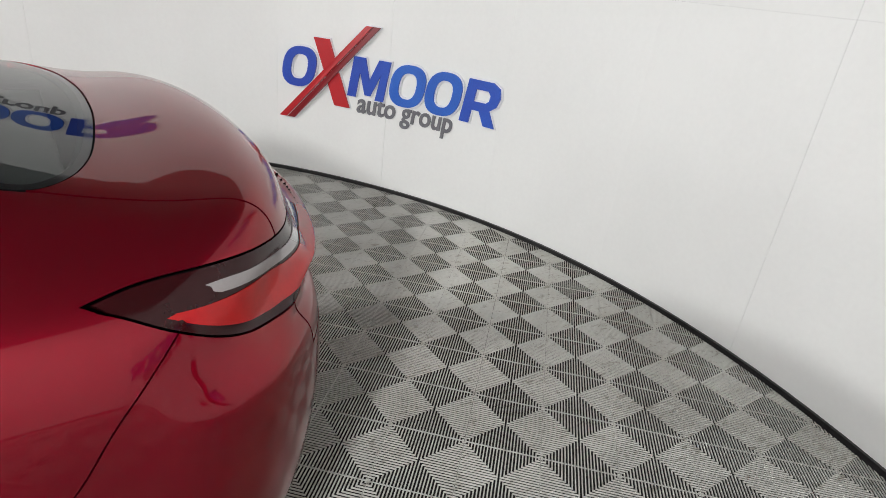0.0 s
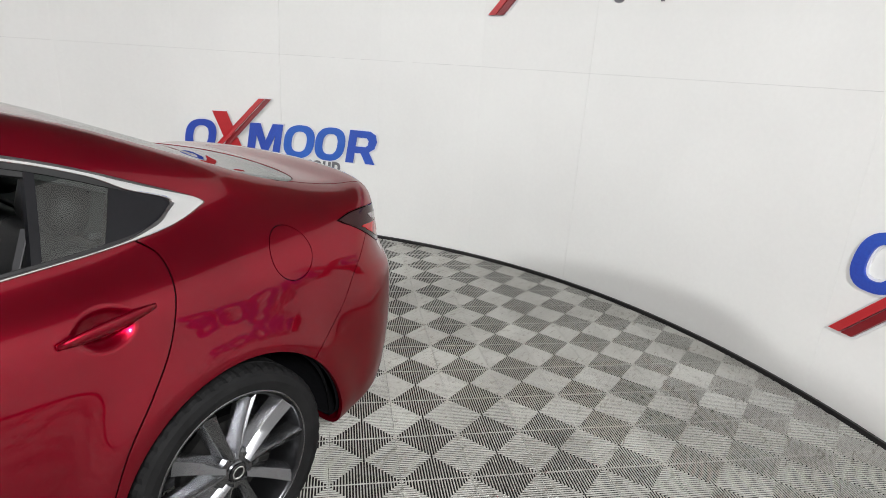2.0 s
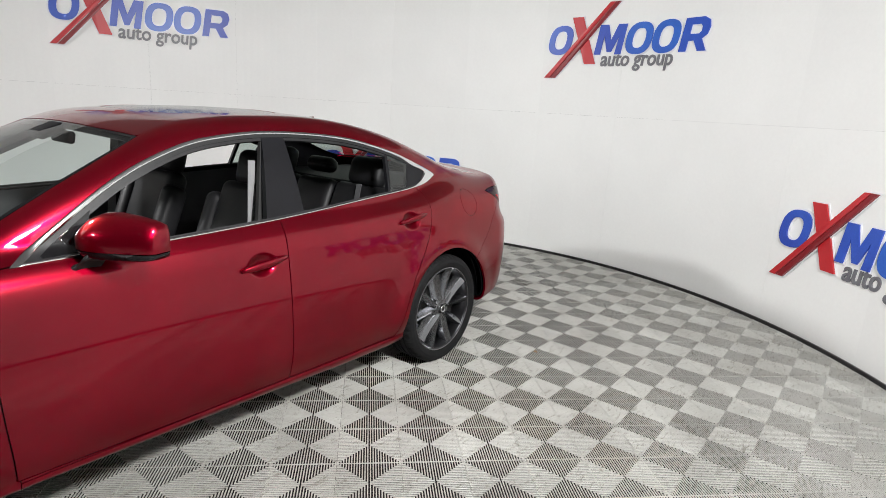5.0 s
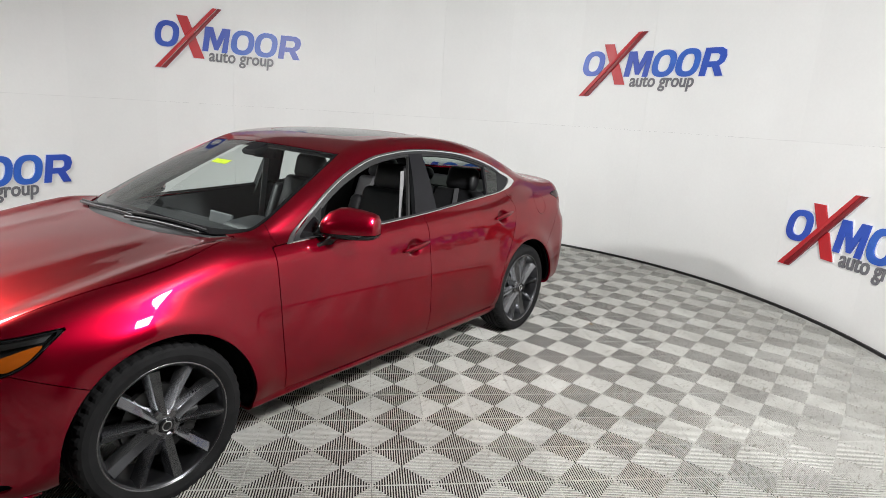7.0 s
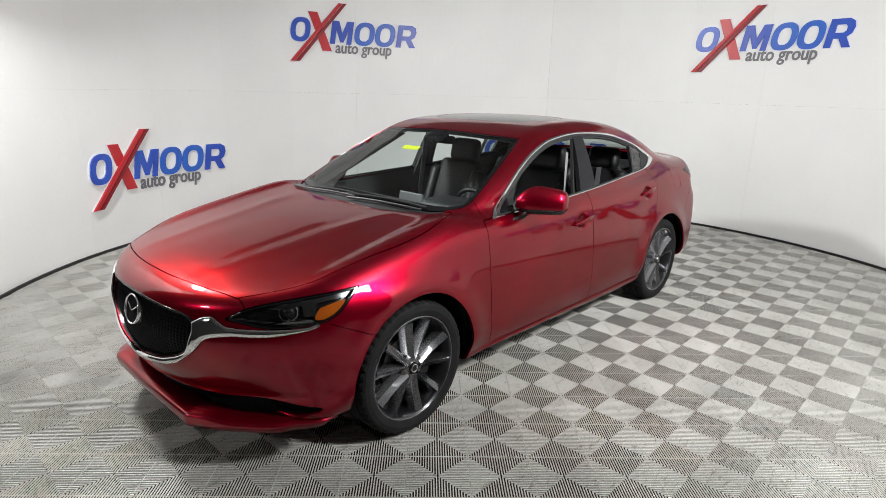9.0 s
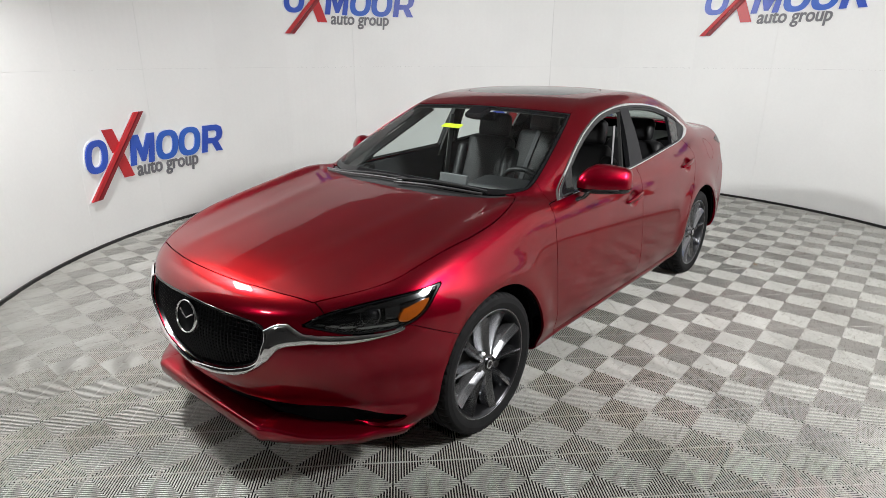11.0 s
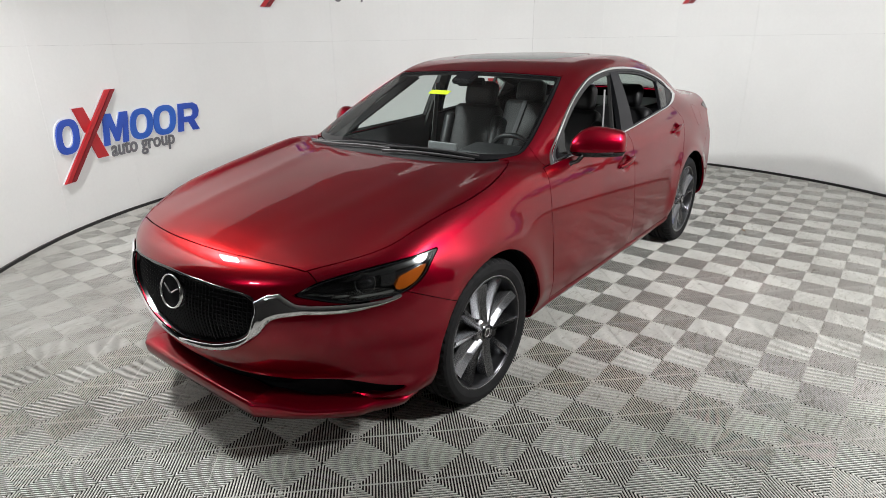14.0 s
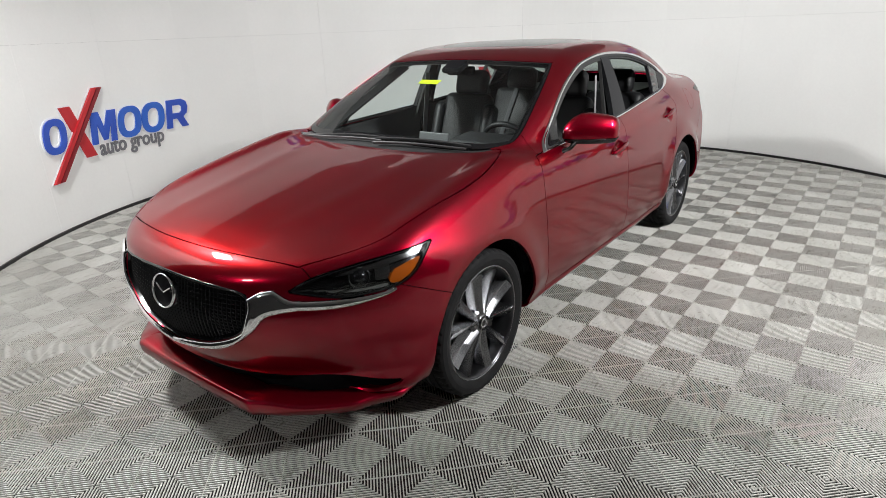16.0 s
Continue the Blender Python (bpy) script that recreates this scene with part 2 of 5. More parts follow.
for n in range(20):
    a, b = FIRST_DEG + n * PANEL_DEG, min(FIRST_DEG + (n + 1) * PANEL_DEG, 340.0)
    # every third joint stands open a little wider, the others are all but closed
    left, right = (0.011 if (n + k) % 3 == 1 else 0.003 for k in (0, 1))
    for z0, z1 in ((0.0, SPLIT_Z), (SPLIT_Z + 0.0006, CEILING_Z)):
        v, f = round_wall(a + left, b - right, z0, z1, BOOTH_R + random.uniform(-0.0008, 0.0008), BOOTH_R + 0.012, 12)
        raw("wall_panel", v, f, WALL_WHITE, wall)

trim = raw("baseboard", *round_wall(80, 340, -0.018, 0.026, BOOTH_R - 0.016, BOOTH_R, 120), RUBBER_TRIM)
tagged(trim, "low black rubber strip along the wall's foot", "baseboard", kind="structure")

# plain outer room, which closes the place behind the booth's opening
for name, sx, sy, x, y in (("wall_north", 13.2, 0.1, 0.5, 7.05), ("wall_south", 13.2, 0.1, 0.5, -6.05), ("wall_east", 0.1, 13.0, 7.05, 0.5), ("wall_west", 0.1, 13.0, -6.05, 0.5)):
    ob = part(name, box(sx, sy, 3.2, pose(x, y, 1.57)), PLAIN_WALL)
    tagged(ob, "plain dark grey wall of the room round the booth", "wall", kind="structure")
ceiling = part("ceiling", box(13.2, 13.2, 0.1, pose(0.5, 0.5, CEILING_Z + 0.052)), CEILING)
tagged(ceiling, "flat matt white ceiling over the booth", "ceiling", kind="structure")


def flood_light(x, y, z, sx, sy, watts, aim):
    top = empty("flood_light", look((x, y, z), aim))
    tagged(top, "flat white flood light panel on a ceiling rod, switched on", "lamp", group="flood lights")
    bm = bmesh.new()
    for w, d, px, py in ((sx + 0.06, 0.03, 0, sy / 2 + 0.015), (sx + 0.06, 0.03, 0, -sy / 2 - 0.015), (0.03, sy, sx / 2 + 0.015, 0), (0.03, sy, -sx / 2 - 0.015, 0)):
        box(w, d, 0.05, pose(px, py, 0.0), 0.004, 1, bm)
    part("frame", bm, LAMP_FRAME, top)
    part("housing", box(sx, sy, 0.03, pose(0, 0, 0.008), 0.004, 1), LAMP_FRAME, top)
    part("diffuser", box(sx, sy, 0.006, pose(0, 0, -0.012)), PANEL_GLOW, top)
    rod = part("rod", box(0.03, 0.03, CEILING_Z - z + 0.01, pose(x, y, (CEILING_Z + z) / 2 + 0.005), 0.004, 1), LAMP_FRAME, top)
    rod.matrix_parent_inverse = top.matrix_basis.inverted()
    data = bpy.data.lights.new("panel_light", "AREA")
    data.shape, data.size, data.size_y, data.energy, data.color = "RECTANGLE", sx, sy, watts, (1.0, 0.998, 0.998)
    lamp = new("panel_light", data)
    lamp.parent = top
    lamp.matrix_basis = pose(0, 0, -0.02)
    return top


for row in LAMPS:
    flood_light(*row)


# ---- wall signs ----
def oval(u0, u1, v0, v1, lean=0.0, n=40, power=2.5):
    pts = []
    for k in range(n):
        a = 2 * math.pi * k / n
        c, s = math.cos(a), math.sin(a)
        u = (u0 + u1) / 2 + (u1 - u0) / 2 * math.copysign(abs(c) ** (2 / power), c)
        v = (v0 + v1) / 2 + (v1 - v0) / 2 * math.copysign(abs(s) ** (2 / power), s)
        pts.append((u + lean * (v - (v0 + v1) / 2), v))
    return pts


def grown(loop, by):
    """The outline moved outwards by some metres."""
    out, n = [], len(loop)
    for i, (u, v) in enumerate(loop):
        a, b = Vector(loop[i - 1]), Vector(loop[(i + 1) % n])
        p = Vector((u, v))
        d, e = (p - a).normalized(), (b - p).normalized()
        nrm = Vector((d.y, -d.x)) + Vector((e.y, -e.x))
        nrm = nrm.normalized() if nrm.length > 1e-6 else Vector((d.y, -d.x))
        out.append((u + nrm.x * by, v + nrm.y * by))
    return out


LEAN = 0.16
# name, colour, outline, holes
SIGN_CROSS = [
    ("ring", SIGN_BLUE, oval(0.022, 0.288, 0.240, 0.536, LEAN), [oval(0.088, 0.222, 0.296, 0.480, LEAN)[::-1]]),
    ("stroke", SIGN_RED, [(0.452, 0.145), (0.575, 0.145), (0.390, 0.615), (0.268, 0.615)], []),
    ("bar", SIGN_RED, [(0.0, 0.0), (0.058, 0.0), (0.736, 0.745), (0.684, 0.745)], []),
    ("bar", SIGN_DARK_RED, [(0.068, 0.0), (0.124, 0.0), (0.794, 0.745), (0.746, 0.745)], []),
]
SIGN_BLOCKS = [
    ("block", SIGN_BLUE, [(0.553, 0.238), (0.621, 0.238), (0.651, 0.425), (0.697, 0.262), (0.742, 0.262), (0.822, 0.425), (0.783, 0.238), (0.850, 0.238), (0.896, 0.527), (0.802, 0.527), (0.730, 0.372), (0.690, 0.527), (0.598, 0.527)], []),
    ("ring", SIGN_BLUE_LIGHT, oval(0.902, 1.182, 0.235, 0.534, LEAN), [oval(0.971, 1.113, 0.292, 0.477, LEAN)[::-1]]),
    ("ring", SIGN_BLUE_LIGHT, oval(1.192, 1.472, 0.235, 0.536, LEAN), [oval(1.261, 1.403, 0.292, 0.479, LEAN)[::-1]]),
    ("block", SIGN_BLUE, [(1.478, 0.238), (1.550, 0.238), (1.565, 0.330), (1.625, 0.330), (1.672, 0.238), (1.756, 0.238), (1.702, 0.344), (1.752, 0.378), (1.776, 0.440), (1.764, 0.500), (1.712, 0.530), (1.524, 0.530)],
     [[(1.575, 0.388), (1.586, 0.470), (1.680, 0.470), (1.700, 0.446), (1.694, 0.408), (1.668, 0.388)]]),
]


def caption_letters(words, u0, u1, v0, height):
    """The words as flat letters of the built-in font, slanted, between u0 and u1: a list of (verts, faces), one for each letter."""
    data = bpy.data.curves.new("caption", "FONT")
    data.body, data.size, data.extrude, data.offset, data.resolution_u, data.shear = words, 0.16, 0.005, 0.0028, 4, 0.12
    ob = new("caption", data)
    me = bpy.data.meshes.new_from_object(ob.evaluated_get(bpy.context.evaluated_depsgraph_get()))
    bpy.data.objects.remove(ob)
    co = np.array([v.co[:] for v in me.vertices])
    faces = [tuple(p.vertices) for p in me.polygons]
    bpy.data.meshes.remove(me)
    root = list(range(len(co)))

    def top(a):
        while root[a] != a:
            root[a] = root[root[a]]
            a = root[a]
        return a

    # points that lie at one place belong to one letter
    seen = {}
    for n, p in enumerate(np.round(co, 5).tolist()):
        key = tuple(p)
        root[top(n)] = top(seen.setdefault(key, n))
    for f in faces:
        for a in f[1:]:
            root[top(a)] = top(f[0])
    lo, hi = co.min(0), co.max(0)
    co[:, 0] = u0 + (co[:, 0] - lo[0]) / (hi[0] - lo[0]) * (u1 - u0)
    co[:, 1] = v0 + (co[:, 1] - lo[1]) / (hi[1] - lo[1]) * height
    co[:, 2] += 0.005
    letters = {}
    for f in faces:
        letters.setdefault(top(f[0]), []).append(f)
    out = []
    for some in letters.values():
        used = sorted({a for f in some for a in f})
        at = {a: k for k, a in enumerate(used)}
        out.append((co[used].tolist(), [tuple(at[a] for a in f) for f in some]))
    return out


CAPTION = caption_letters("auto group", 0.632, 1.424, 0.076, 0.173)


def wall_sign(angle, z, squeeze=1.0):
    """A sign of raised pieces, wrapped on the booth's wall; angle and z: where its lower tip stands."""
    top = empty("wall_sign")
    tagged(top, "raised wall sign: blue rings and blocks, red cross, grey words", "sign", group="signs on the booth wall")

    def wrapped(bm, off):
        for v in bm.verts:
            a = radians(angle) - v.co.x * squeeze / BOOTH_R
            r = BOOTH_R - off - v.co.z
            v.co = (BOOTH_X + r * math.cos(a), BOOTH_Y + r * math.sin(a), z + v.co.y)
        return bm

    for n, (name, mat, loop, holes) in enumerate(SIGN_CROSS + SIGN_BLOCKS):
        lift = 0.014 if name in ("stroke",) else 0.020 if name == "bar" else 0.012
        face = part(name, wrapped(prism(loop, holes, lift), 0.012), mat, top)
        part("backing", wrapped(prism(grown(loop, 0.012), [grown(h, 0.012) for h in holes], 0.009), 0.0015 + n * 0.0003), SIGN_WHITE, face, "white halo backing")
    for verts, faces in CAPTION:
        bm = bmesh.new()
        vs = [bm.verts.new(v) for v in verts]
        for f in faces:
            bm.faces.new([vs[a] for a in f])
        part("letter", wrapped(bm, 0.002), SIGN_GREY, top)
    return top


for angle, z, width in ((-58.35, 0.440, 1.002), (-97.18, 1.973, 1.006), (-136.98, 0.443, 1.021), (-176.43, 1.961, 1.003), (144.25, 0.435, 0.995)):
    wall_sign(angle, z, width)

# ---- car: paint and other materials ----
def car_paint():
    m = bpy.data.materials.new("deep_red_metallic_paint")
    m.use_nodes = True
    nodes, link = m.node_tree.nodes, m.node_tree.links.new
    bsdf = nodes["Principled BSDF"]
    bsdf.inputs["Base Color"].default_value = (0.36, 0.004, 0.016, 1)
    bsdf.inputs["Metallic"].default_value = 0.82
    bsdf.inputs["Roughness"].default_value = 0.285
    bsdf.inputs["Coat Weight"].default_value = 1.0
    bsdf.inputs["Coat Roughness"].default_value = 0.015
    bsdf.inputs["Coat IOR"].default_value = 1.40
    bsdf.inputs["Specular Tint"].default_value = (0.50, 0.010, 0.045, 1)
    place, flake, cloud = nodes.new("ShaderNodeTexCoord"), nodes.new("ShaderNodeTexNoise"), nodes.new("ShaderNodeTexNoise")
    flake.inputs["Scale"].default_value, cloud.inputs["Scale"].default_value = 1400, 3
    link(place.outputs["Object"], flake.inputs["Vector"])
    link(place.outputs["Object"], cloud.inputs["Vector"])
    ramp = nodes.new("ShaderNodeValToRGB")
    ramp.color_ramp.elements[0].position, ramp.color_ramp.elements[1].position = 0.3, 0.7
    ramp.color_ramp.elements[0].color, ramp.color_ramp.elements[1].color = (0.215, 0.0008, 0.0116, 1), (0.27, 0.0011, 0.0142, 1)
    link(cloud.outputs["Fac"], ramp.inputs["Fac"])
    link(ramp.outputs["Color"], bsdf.inputs["Base Color"])
    relief = nodes.new("ShaderNodeBump")
    relief.inputs["Strength"].default_value, relief.inputs["Distance"].default_value = 0.05, 0.0004
    link(flake.outputs["Fac"], relief.inputs["Height"])
    link(relief.outputs["Normal"], bsdf.inputs["Normal"])
    return m


PAINT = car_paint()
CHROME = material("bright_chrome", (0.78, 0.78, 0.79), 0.08, 1.0, vary=0.03)
SATIN_CHROME = material("satin_chrome", (0.62, 0.62, 0.62), 0.28, 1.0, vary=0.05)
SHELL = material("black_inner_body", (0.005, 0.005, 0.006), 0.8, vary=0.2, spec=0.08)
BLACK_GLOSS = material("gloss_black_plastic", (0.008, 0.008, 0.009), 0.12, vary=0.2)
GRILLE_BLACK = material("black_grille_plastic", (0.022, 0.022, 0.024), 0.2, vary=0.2, spec=0.3)
PILLAR = material("satin_black_pillar_film", (0.010, 0.010, 0.012), 0.42, vary=0.2, spec=0.20)
BLACK_TRIM = material("black_moulded_plastic", (0.016, 0.016, 0.017), 0.5, vary=0.25, fine=300, bump=0.1)
CABIN = material("black_leather", (0.013, 0.013, 0.0142), 0.48, vary=0.25, spec=0.32, scale=8, fine=260, bump=0.2)
CABIN_SOFT = material("dark_cabin_plastic", (0.022, 0.022, 0.024), 0.6, vary=0.2, fine=300, bump=0.15)
DARK_LINER = material("dark_pillar_trim", (0.024, 0.024, 0.024), 0.8, vary=0.1, fine=300, bump=0.1)
LINER = material("grey_headliner", (0.13, 0.128, 0.122), 0.9, vary=0.1, fine=300, bump=0.1)
TYRE = material("tyre_rubber", (0.012, 0.012, 0.0125), 0.75, vary=0.3, scale=12, fine=200, bump=0.15, spec=0.16)
GUNMETAL = material("gunmetal_alloy", (0.19, 0.193, 0.203), 0.20, 0.95, vary=0.1, coat=0.5)
BARREL = material("grey_alloy", (0.06, 0.061, 0.065), 0.3, 0.95, vary=0.1)
# for machined chamfers, and for the light painted onto the spokes' flanks
BRIGHT_ALLOY = material("machined_lit_alloy", (0.44, 0.445, 0.46), 0.26, 1.0, vary=0.08)
DISC = material("brake_steel", (0.05, 0.05, 0.05), 0.4, 0.9, vary=0.2)
AMBER = material("amber_lens", (0.46, 0.10, 0.006), 0.15, vary=0.1, coat=0.8)
TAIL_RED = material("red_tail_lens", (0.40, 0.004, 0.005), 0.18, vary=0.15, scale=14, coat=0.3, spec=0.3)
TAIL_DARK = material("dark_red_tail_lens", (0.022, 0.002, 0.003), 0.10, vary=0.2, spec=0.3)
TAIL_CLEAR = material("clear_tail_lens", (0.26, 0.235, 0.235), 0.12, vary=0.08, coat=1.0)
LAMP_SILVER = material("lamp_reflector", (0.60, 0.61, 0.62), 0.14, 1.0, vary=0.1)
LAMP_DARK = material("smoked_lamp_housing", (0.04, 0.04, 0.043), 0.22, 0.8, vary=0.2)
STICKER = material("yellow_sticker", (0.68, 0.80, 0.02), 0.6, vary=0.06)
STRAP = material("grey_belt_webbing", (0.10, 0.10, 0.105), 0.8, vary=0.2, fine=400, bump=0.2)
PALE_STRAP = material("pale_belt_webbing", (0.28, 0.28, 0.285), 0.75, vary=0.15, fine=400, bump=0.2)
SCREEN_GREY = material("grey_satin_trim", (0.10, 0.10, 0.105), 0.55, 0.2, vary=0.1)
CLEAR = glass("clear_glass", (0.86, 0.96, 0.93), see=0.86, ior=1.62)
LAMP_GLASS = glass("lamp_cover_glass", (0.9, 0.92, 0.93), see=0.85)
PRIVACY = glass("light_tinted_glass", (0.72, 0.83, 0.78), see=0.8, ior=1.9)
FRIT = material("black_glass_border", (0.006, 0.006, 0.007), 0.06, vary=0.1)


# ---- car: one smooth body, from which all panels are cut ----
def curve(keys):
    """A smooth function through (place, value) keys."""
    k = np.array(sorted(keys), float)
    xs, ys = k[:, 0], k[:, 1]
    d = np.diff(ys) / np.diff(xs)
    m = np.r_[d[0], (d[:-1] * np.diff(xs)[1:] + d[1:] * np.diff(xs)[:-1]) / (xs[2:] - xs[:-2]), d[-1]]

    def at(x):
        x = np.clip(x, xs[0], xs[-1])
        i = np.clip(np.searchsorted(xs, x) - 1, 0, len(xs) - 2)
        h = xs[i + 1] - xs[i]
        t = (x - xs[i]) / h
        return (2 * t**3 - 3 * t**2 + 1) * ys[i] + (t**3 - 2 * t**2 + t) * h * m[i] + (3 * t**2 - 2 * t**3) * ys[i + 1] + (t**3 - t**2) * h * m[i + 1]

    return at


def ease(x, a, b):
    t = np.clip((x - a) / (b - a), 0, 1)
    return t * t * (3 - 2 * t)


def smax(a, b, k):
    h = np.maximum(k - np.abs(a - b), 0) / k
    return np.maximum(a, b) + h * h * k / 4


def smin(a, b, k):
    return -smax(-a, -b, k)


AXLE, HUB_Z = 1.415, 0.340
half_width = curve([(-2.6, 0.82), (-2.3, 0.866), (-1.9, 0.896), (-1.4, 0.908), (-0.7, 0.908), (0, 0.906), (0.7, 0.907), (1.4, 0.910), (1.8, 0.898), (2.1, 0.86), (2.5, 0.78)])


def side_inset(z):
    """How far the flank draws in from its widest, at height z: a long even curve with a rounder shoulder and sill."""
    return 0.171 * (z - 0.44) ** 2 + 1.2 * np.maximum(z - 0.88, 0) ** 2 + 1.1 * np.maximum(0.44 - z, 0) ** 2 - 0.010


top_line = curve([(2.50, 0.66), (2.38, 0.748), (2.31, 0.803), (2.25, 0.831), (2.15, 0.857), (1.95, 0.896), (1.65, 0.945), (1.35, 0.990), (1.10, 1.018), (0.8, 1.02), (0.0, 1.02), (-1.0, 1.04), (-1.5, 1.092), (-1.8, 1.122), (-2.05, 1.142), (-2.25, 1.152), (-2.36, 1.128), (-2.6, 1.04)])
top_drop = curve([(2.5, 0.16), (2.1, 0.115), (1.7, 0.060), (1.3, 0.015), (1.0, 0.0), (-1.3, 0.0), (-1.8, 0.05), (-2.3, 0.085), (-2.6, 0.09)])
bottom_line = curve([(-2.6, 0.40), (-2.2, 0.335), (-1.85, 0.285), (-1.5, 0.24), (-1.0, 0.205), (0.0, 0.215), (1.0, 0.232), (1.6, 0.225), (1.85, 0.228), (2.0, 0.236), (2.2, 0.248), (2.6, 0.25)])
nose_line = curve([(0.10, 2.26), (0.20, 2.29), (0.25, 2.305), (0.31, 2.322), (0.36, 2.328), (0.40, 2.346), (0.44, 2.361), (0.50, 2.375), (0.60, 2.384), (0.70, 2.365), (0.78, 2.345), (0.86, 2.29), (1.0, 2.15)])
tail_line = curve([(0.15, -2.36), (0.30, -2.42), (0.50, -2.475), (0.70, -2.49), (0.765, -2.485), (0.815, -2.472), (0.865, -2.430), (0.905, -2.405), (1.025, -2.395), (1.10, -2.395), (1.16, -2.385), (1.22, -2.36)])
roof_line = curve([(1.45, 0.90), (1.12, 1.032), (0.80, 1.193), (0.45, 1.347), (0.17, 1.444), (-0.05, 1.475), (-0.35, 1.490), (-0.65, 1.486), (-0.95, 1.451), (-1.22, 1.393), (-1.50, 1.302), (-1.75, 1.213), (-1.95, 1.140), (-2.12, 1.066), (-2.4, 0.94)])
glass_width = curve([(-2.2, 0.58), (-1.8, 0.68), (-1.4, 0.760), (-0.9, 0.800), (-0.3, 0.812), (0.3, 0.806), (0.7, 0.790), (1.0, 0.765), (1.3, 0.72)])


def body_side(x, z):
    flare = 0.0
    for ax in (AXLE, -AXLE):
        r = np.hypot(x - ax, z - HUB_Z)
        flare = flare + 0.020 * np.exp(-(((r - 0.41) / 0.09) ** 2))
    sill = 0.014 * (1 - ease(z, 0.266, 0.298)) * ease(1.16 - np.abs(x), 0, 0.2)
    hip = 0.015 * np.exp(-(((x - 1.50) / 0.34) ** 2) - ((z - 0.755) / 0.085) ** 2)
    return half_width(x) + hip - side_inset(z) + flare * ease(z, 0.2, 0.4) + sill


def body_field(x, y, z):
    """Below nought inside the car."""
    y = np.abs(y)
    side = y - body_side(x, z)
    crest = 0.034 * np.exp(-(((y - 0.81) / 0.085) ** 2)) * ease(x, 0.85, 1.15) * (1 - ease(x, 1.75, 2.2))
    bulge = 0.004 * np.exp(-(((y - 0.36 - 0.08 * (1.9 - x)) / 0.07) ** 2)) * ease(x, 1.0, 1.4) * (1 - ease(x, 2.0, 2.3))
    top = (z - (top_line(x) - top_drop(x) * y**2 + crest + bulge)) * 0.95
    nose = (x - (nose_line(z) - (0.30 * y**2 + 0.42 * y**4) * (1 - 0.16 * (1 - ease(z, 0.28, 0.5)) * ease(y, 0.60, 0.80)) - 0.045 * (1 - ease(z, 0.34, 0.64)) * np.exp(-(((y - 0.58) / 0.24) ** 2)))) * 0.85
    tail = (tail_line(z) + 0.16 * y**2 + 0.40 * y**4 - x) * 0.9
    low = bottom_line(x) - z
    body = smax(side, top, 0.10 + 0.07 * ease(x, 0.9, 1.5))
    body = smax(body, smax(nose, low, 0.02), 0.042)
    body = smax(body, tail, 0.10)
    body = smax(body, low, 0.06)
    up = np.maximum(z - 1.02, -0.2)
    g_side = (y - (glass_width(x) - 0.27 * up - 0.324 * up * np.abs(up))) * 0.9
    arc = 0.19 * ease(x, -0.2, 0.5) - 0.11 * (1 - ease(x, -1.4, -0.7))
    g_top = (z - (roof_line(x + arc * y**2) - 0.058 * y**2)) * 0.93
    cabin = smax(smax(g_side, g_top, 0.075), 0.93 - z, 0.03)
    return smin(body, cabin, 0.03 - 0.018 * ease(x, 0.7, 1.0) + 0.10 * (1 - ease(x, -1.7, -1.1)))


def body_surface(step=0.016):
    """The left half of the body: points, normals and triangles, found along rays from a line inside it."""
    a, b, z0 = 1.45, -1.65, 0.64
    cap = 112
    stations = [("front", t) for t in np.linspace(math.pi / 2, 0, cap, endpoint=False)]
    stations += [("mid", t) for t in np.linspace(a, b, int((a - b) / step))]
    stations += [("rear", t) for t in np.linspace(0, math.pi / 2, cap + 1)[1:]]
    phi = np.linspace(radians(-90), radians(90), 210)
    org, way = [], []
    for kind, t in stations:
        o = np.zeros((len(phi), 3))
        o[:, 2] = z0
        ax = math.sin(t) * (1 if kind == "front" else -1) if kind != "mid" else 0.0
        o[:, 0] = a if kind == "front" else b if kind == "rear" else t
        c = math.sqrt(1 - ax * ax)
        org.append(o)
        way.append(np.stack([np.full(len(phi), ax), c * np.cos(phi), c * np.sin(phi)], 1))
    org, way = np.concatenate(org), np.concatenate(way)
    lo, hi = np.zeros(len(org)), np.full(len(org), 1.6)
    for _ in range(34):
        mid = (lo + hi) / 2
        p = org + way * mid[:, None]
        out = body_field(*p.T) > 0
        hi, lo = np.where(out, mid, hi), np.where(out, lo, mid)
    p = org + way * hi[:, None]
    e = 1e-3
    nrm = np.stack([body_field(*(p + d * e).T) - body_field(*(p - d * e).T) for d in np.eye(3)], 1)
    nrm[p[:, 1] < 1e-4, 1] = 0
    nrm /= np.linalg.norm(nrm, axis=1)[:, None] + 1e-12
    rows, cols = len(stations), len(phi)
    i = (np.arange(rows - 1)[:, None] * cols + np.arange(cols - 1)).ravel()
    quads = np.stack([i, i + 1, i + cols + 1, i + cols], 1)
    tri = np.concatenate([quads[:, [0, 1, 2]], quads[:, [0, 2, 3]]])
    c = np.cross(p[tri[:, 1]] - p[tri[:, 0]], p[tri[:, 2]] - p[tri[:, 0]])
    keep = np.linalg.norm(c, axis=1) > 1e-10
    tri, c = tri[keep], c[keep]
    turned = (c * nrm[tri[:, 0]]).sum(1) < 0
    tri[turned] = tri[turned][:, ::-1]
    return p, nrm, tri


def packed(s):
    v, n, t = s
    if not len(t):
        return np.zeros((0, 3)), np.zeros((0, 3)), np.zeros((0, 3), int)
    used, back = np.unique(t, return_inverse=True)
    return v[used], n[used], back.reshape(-1, 3)


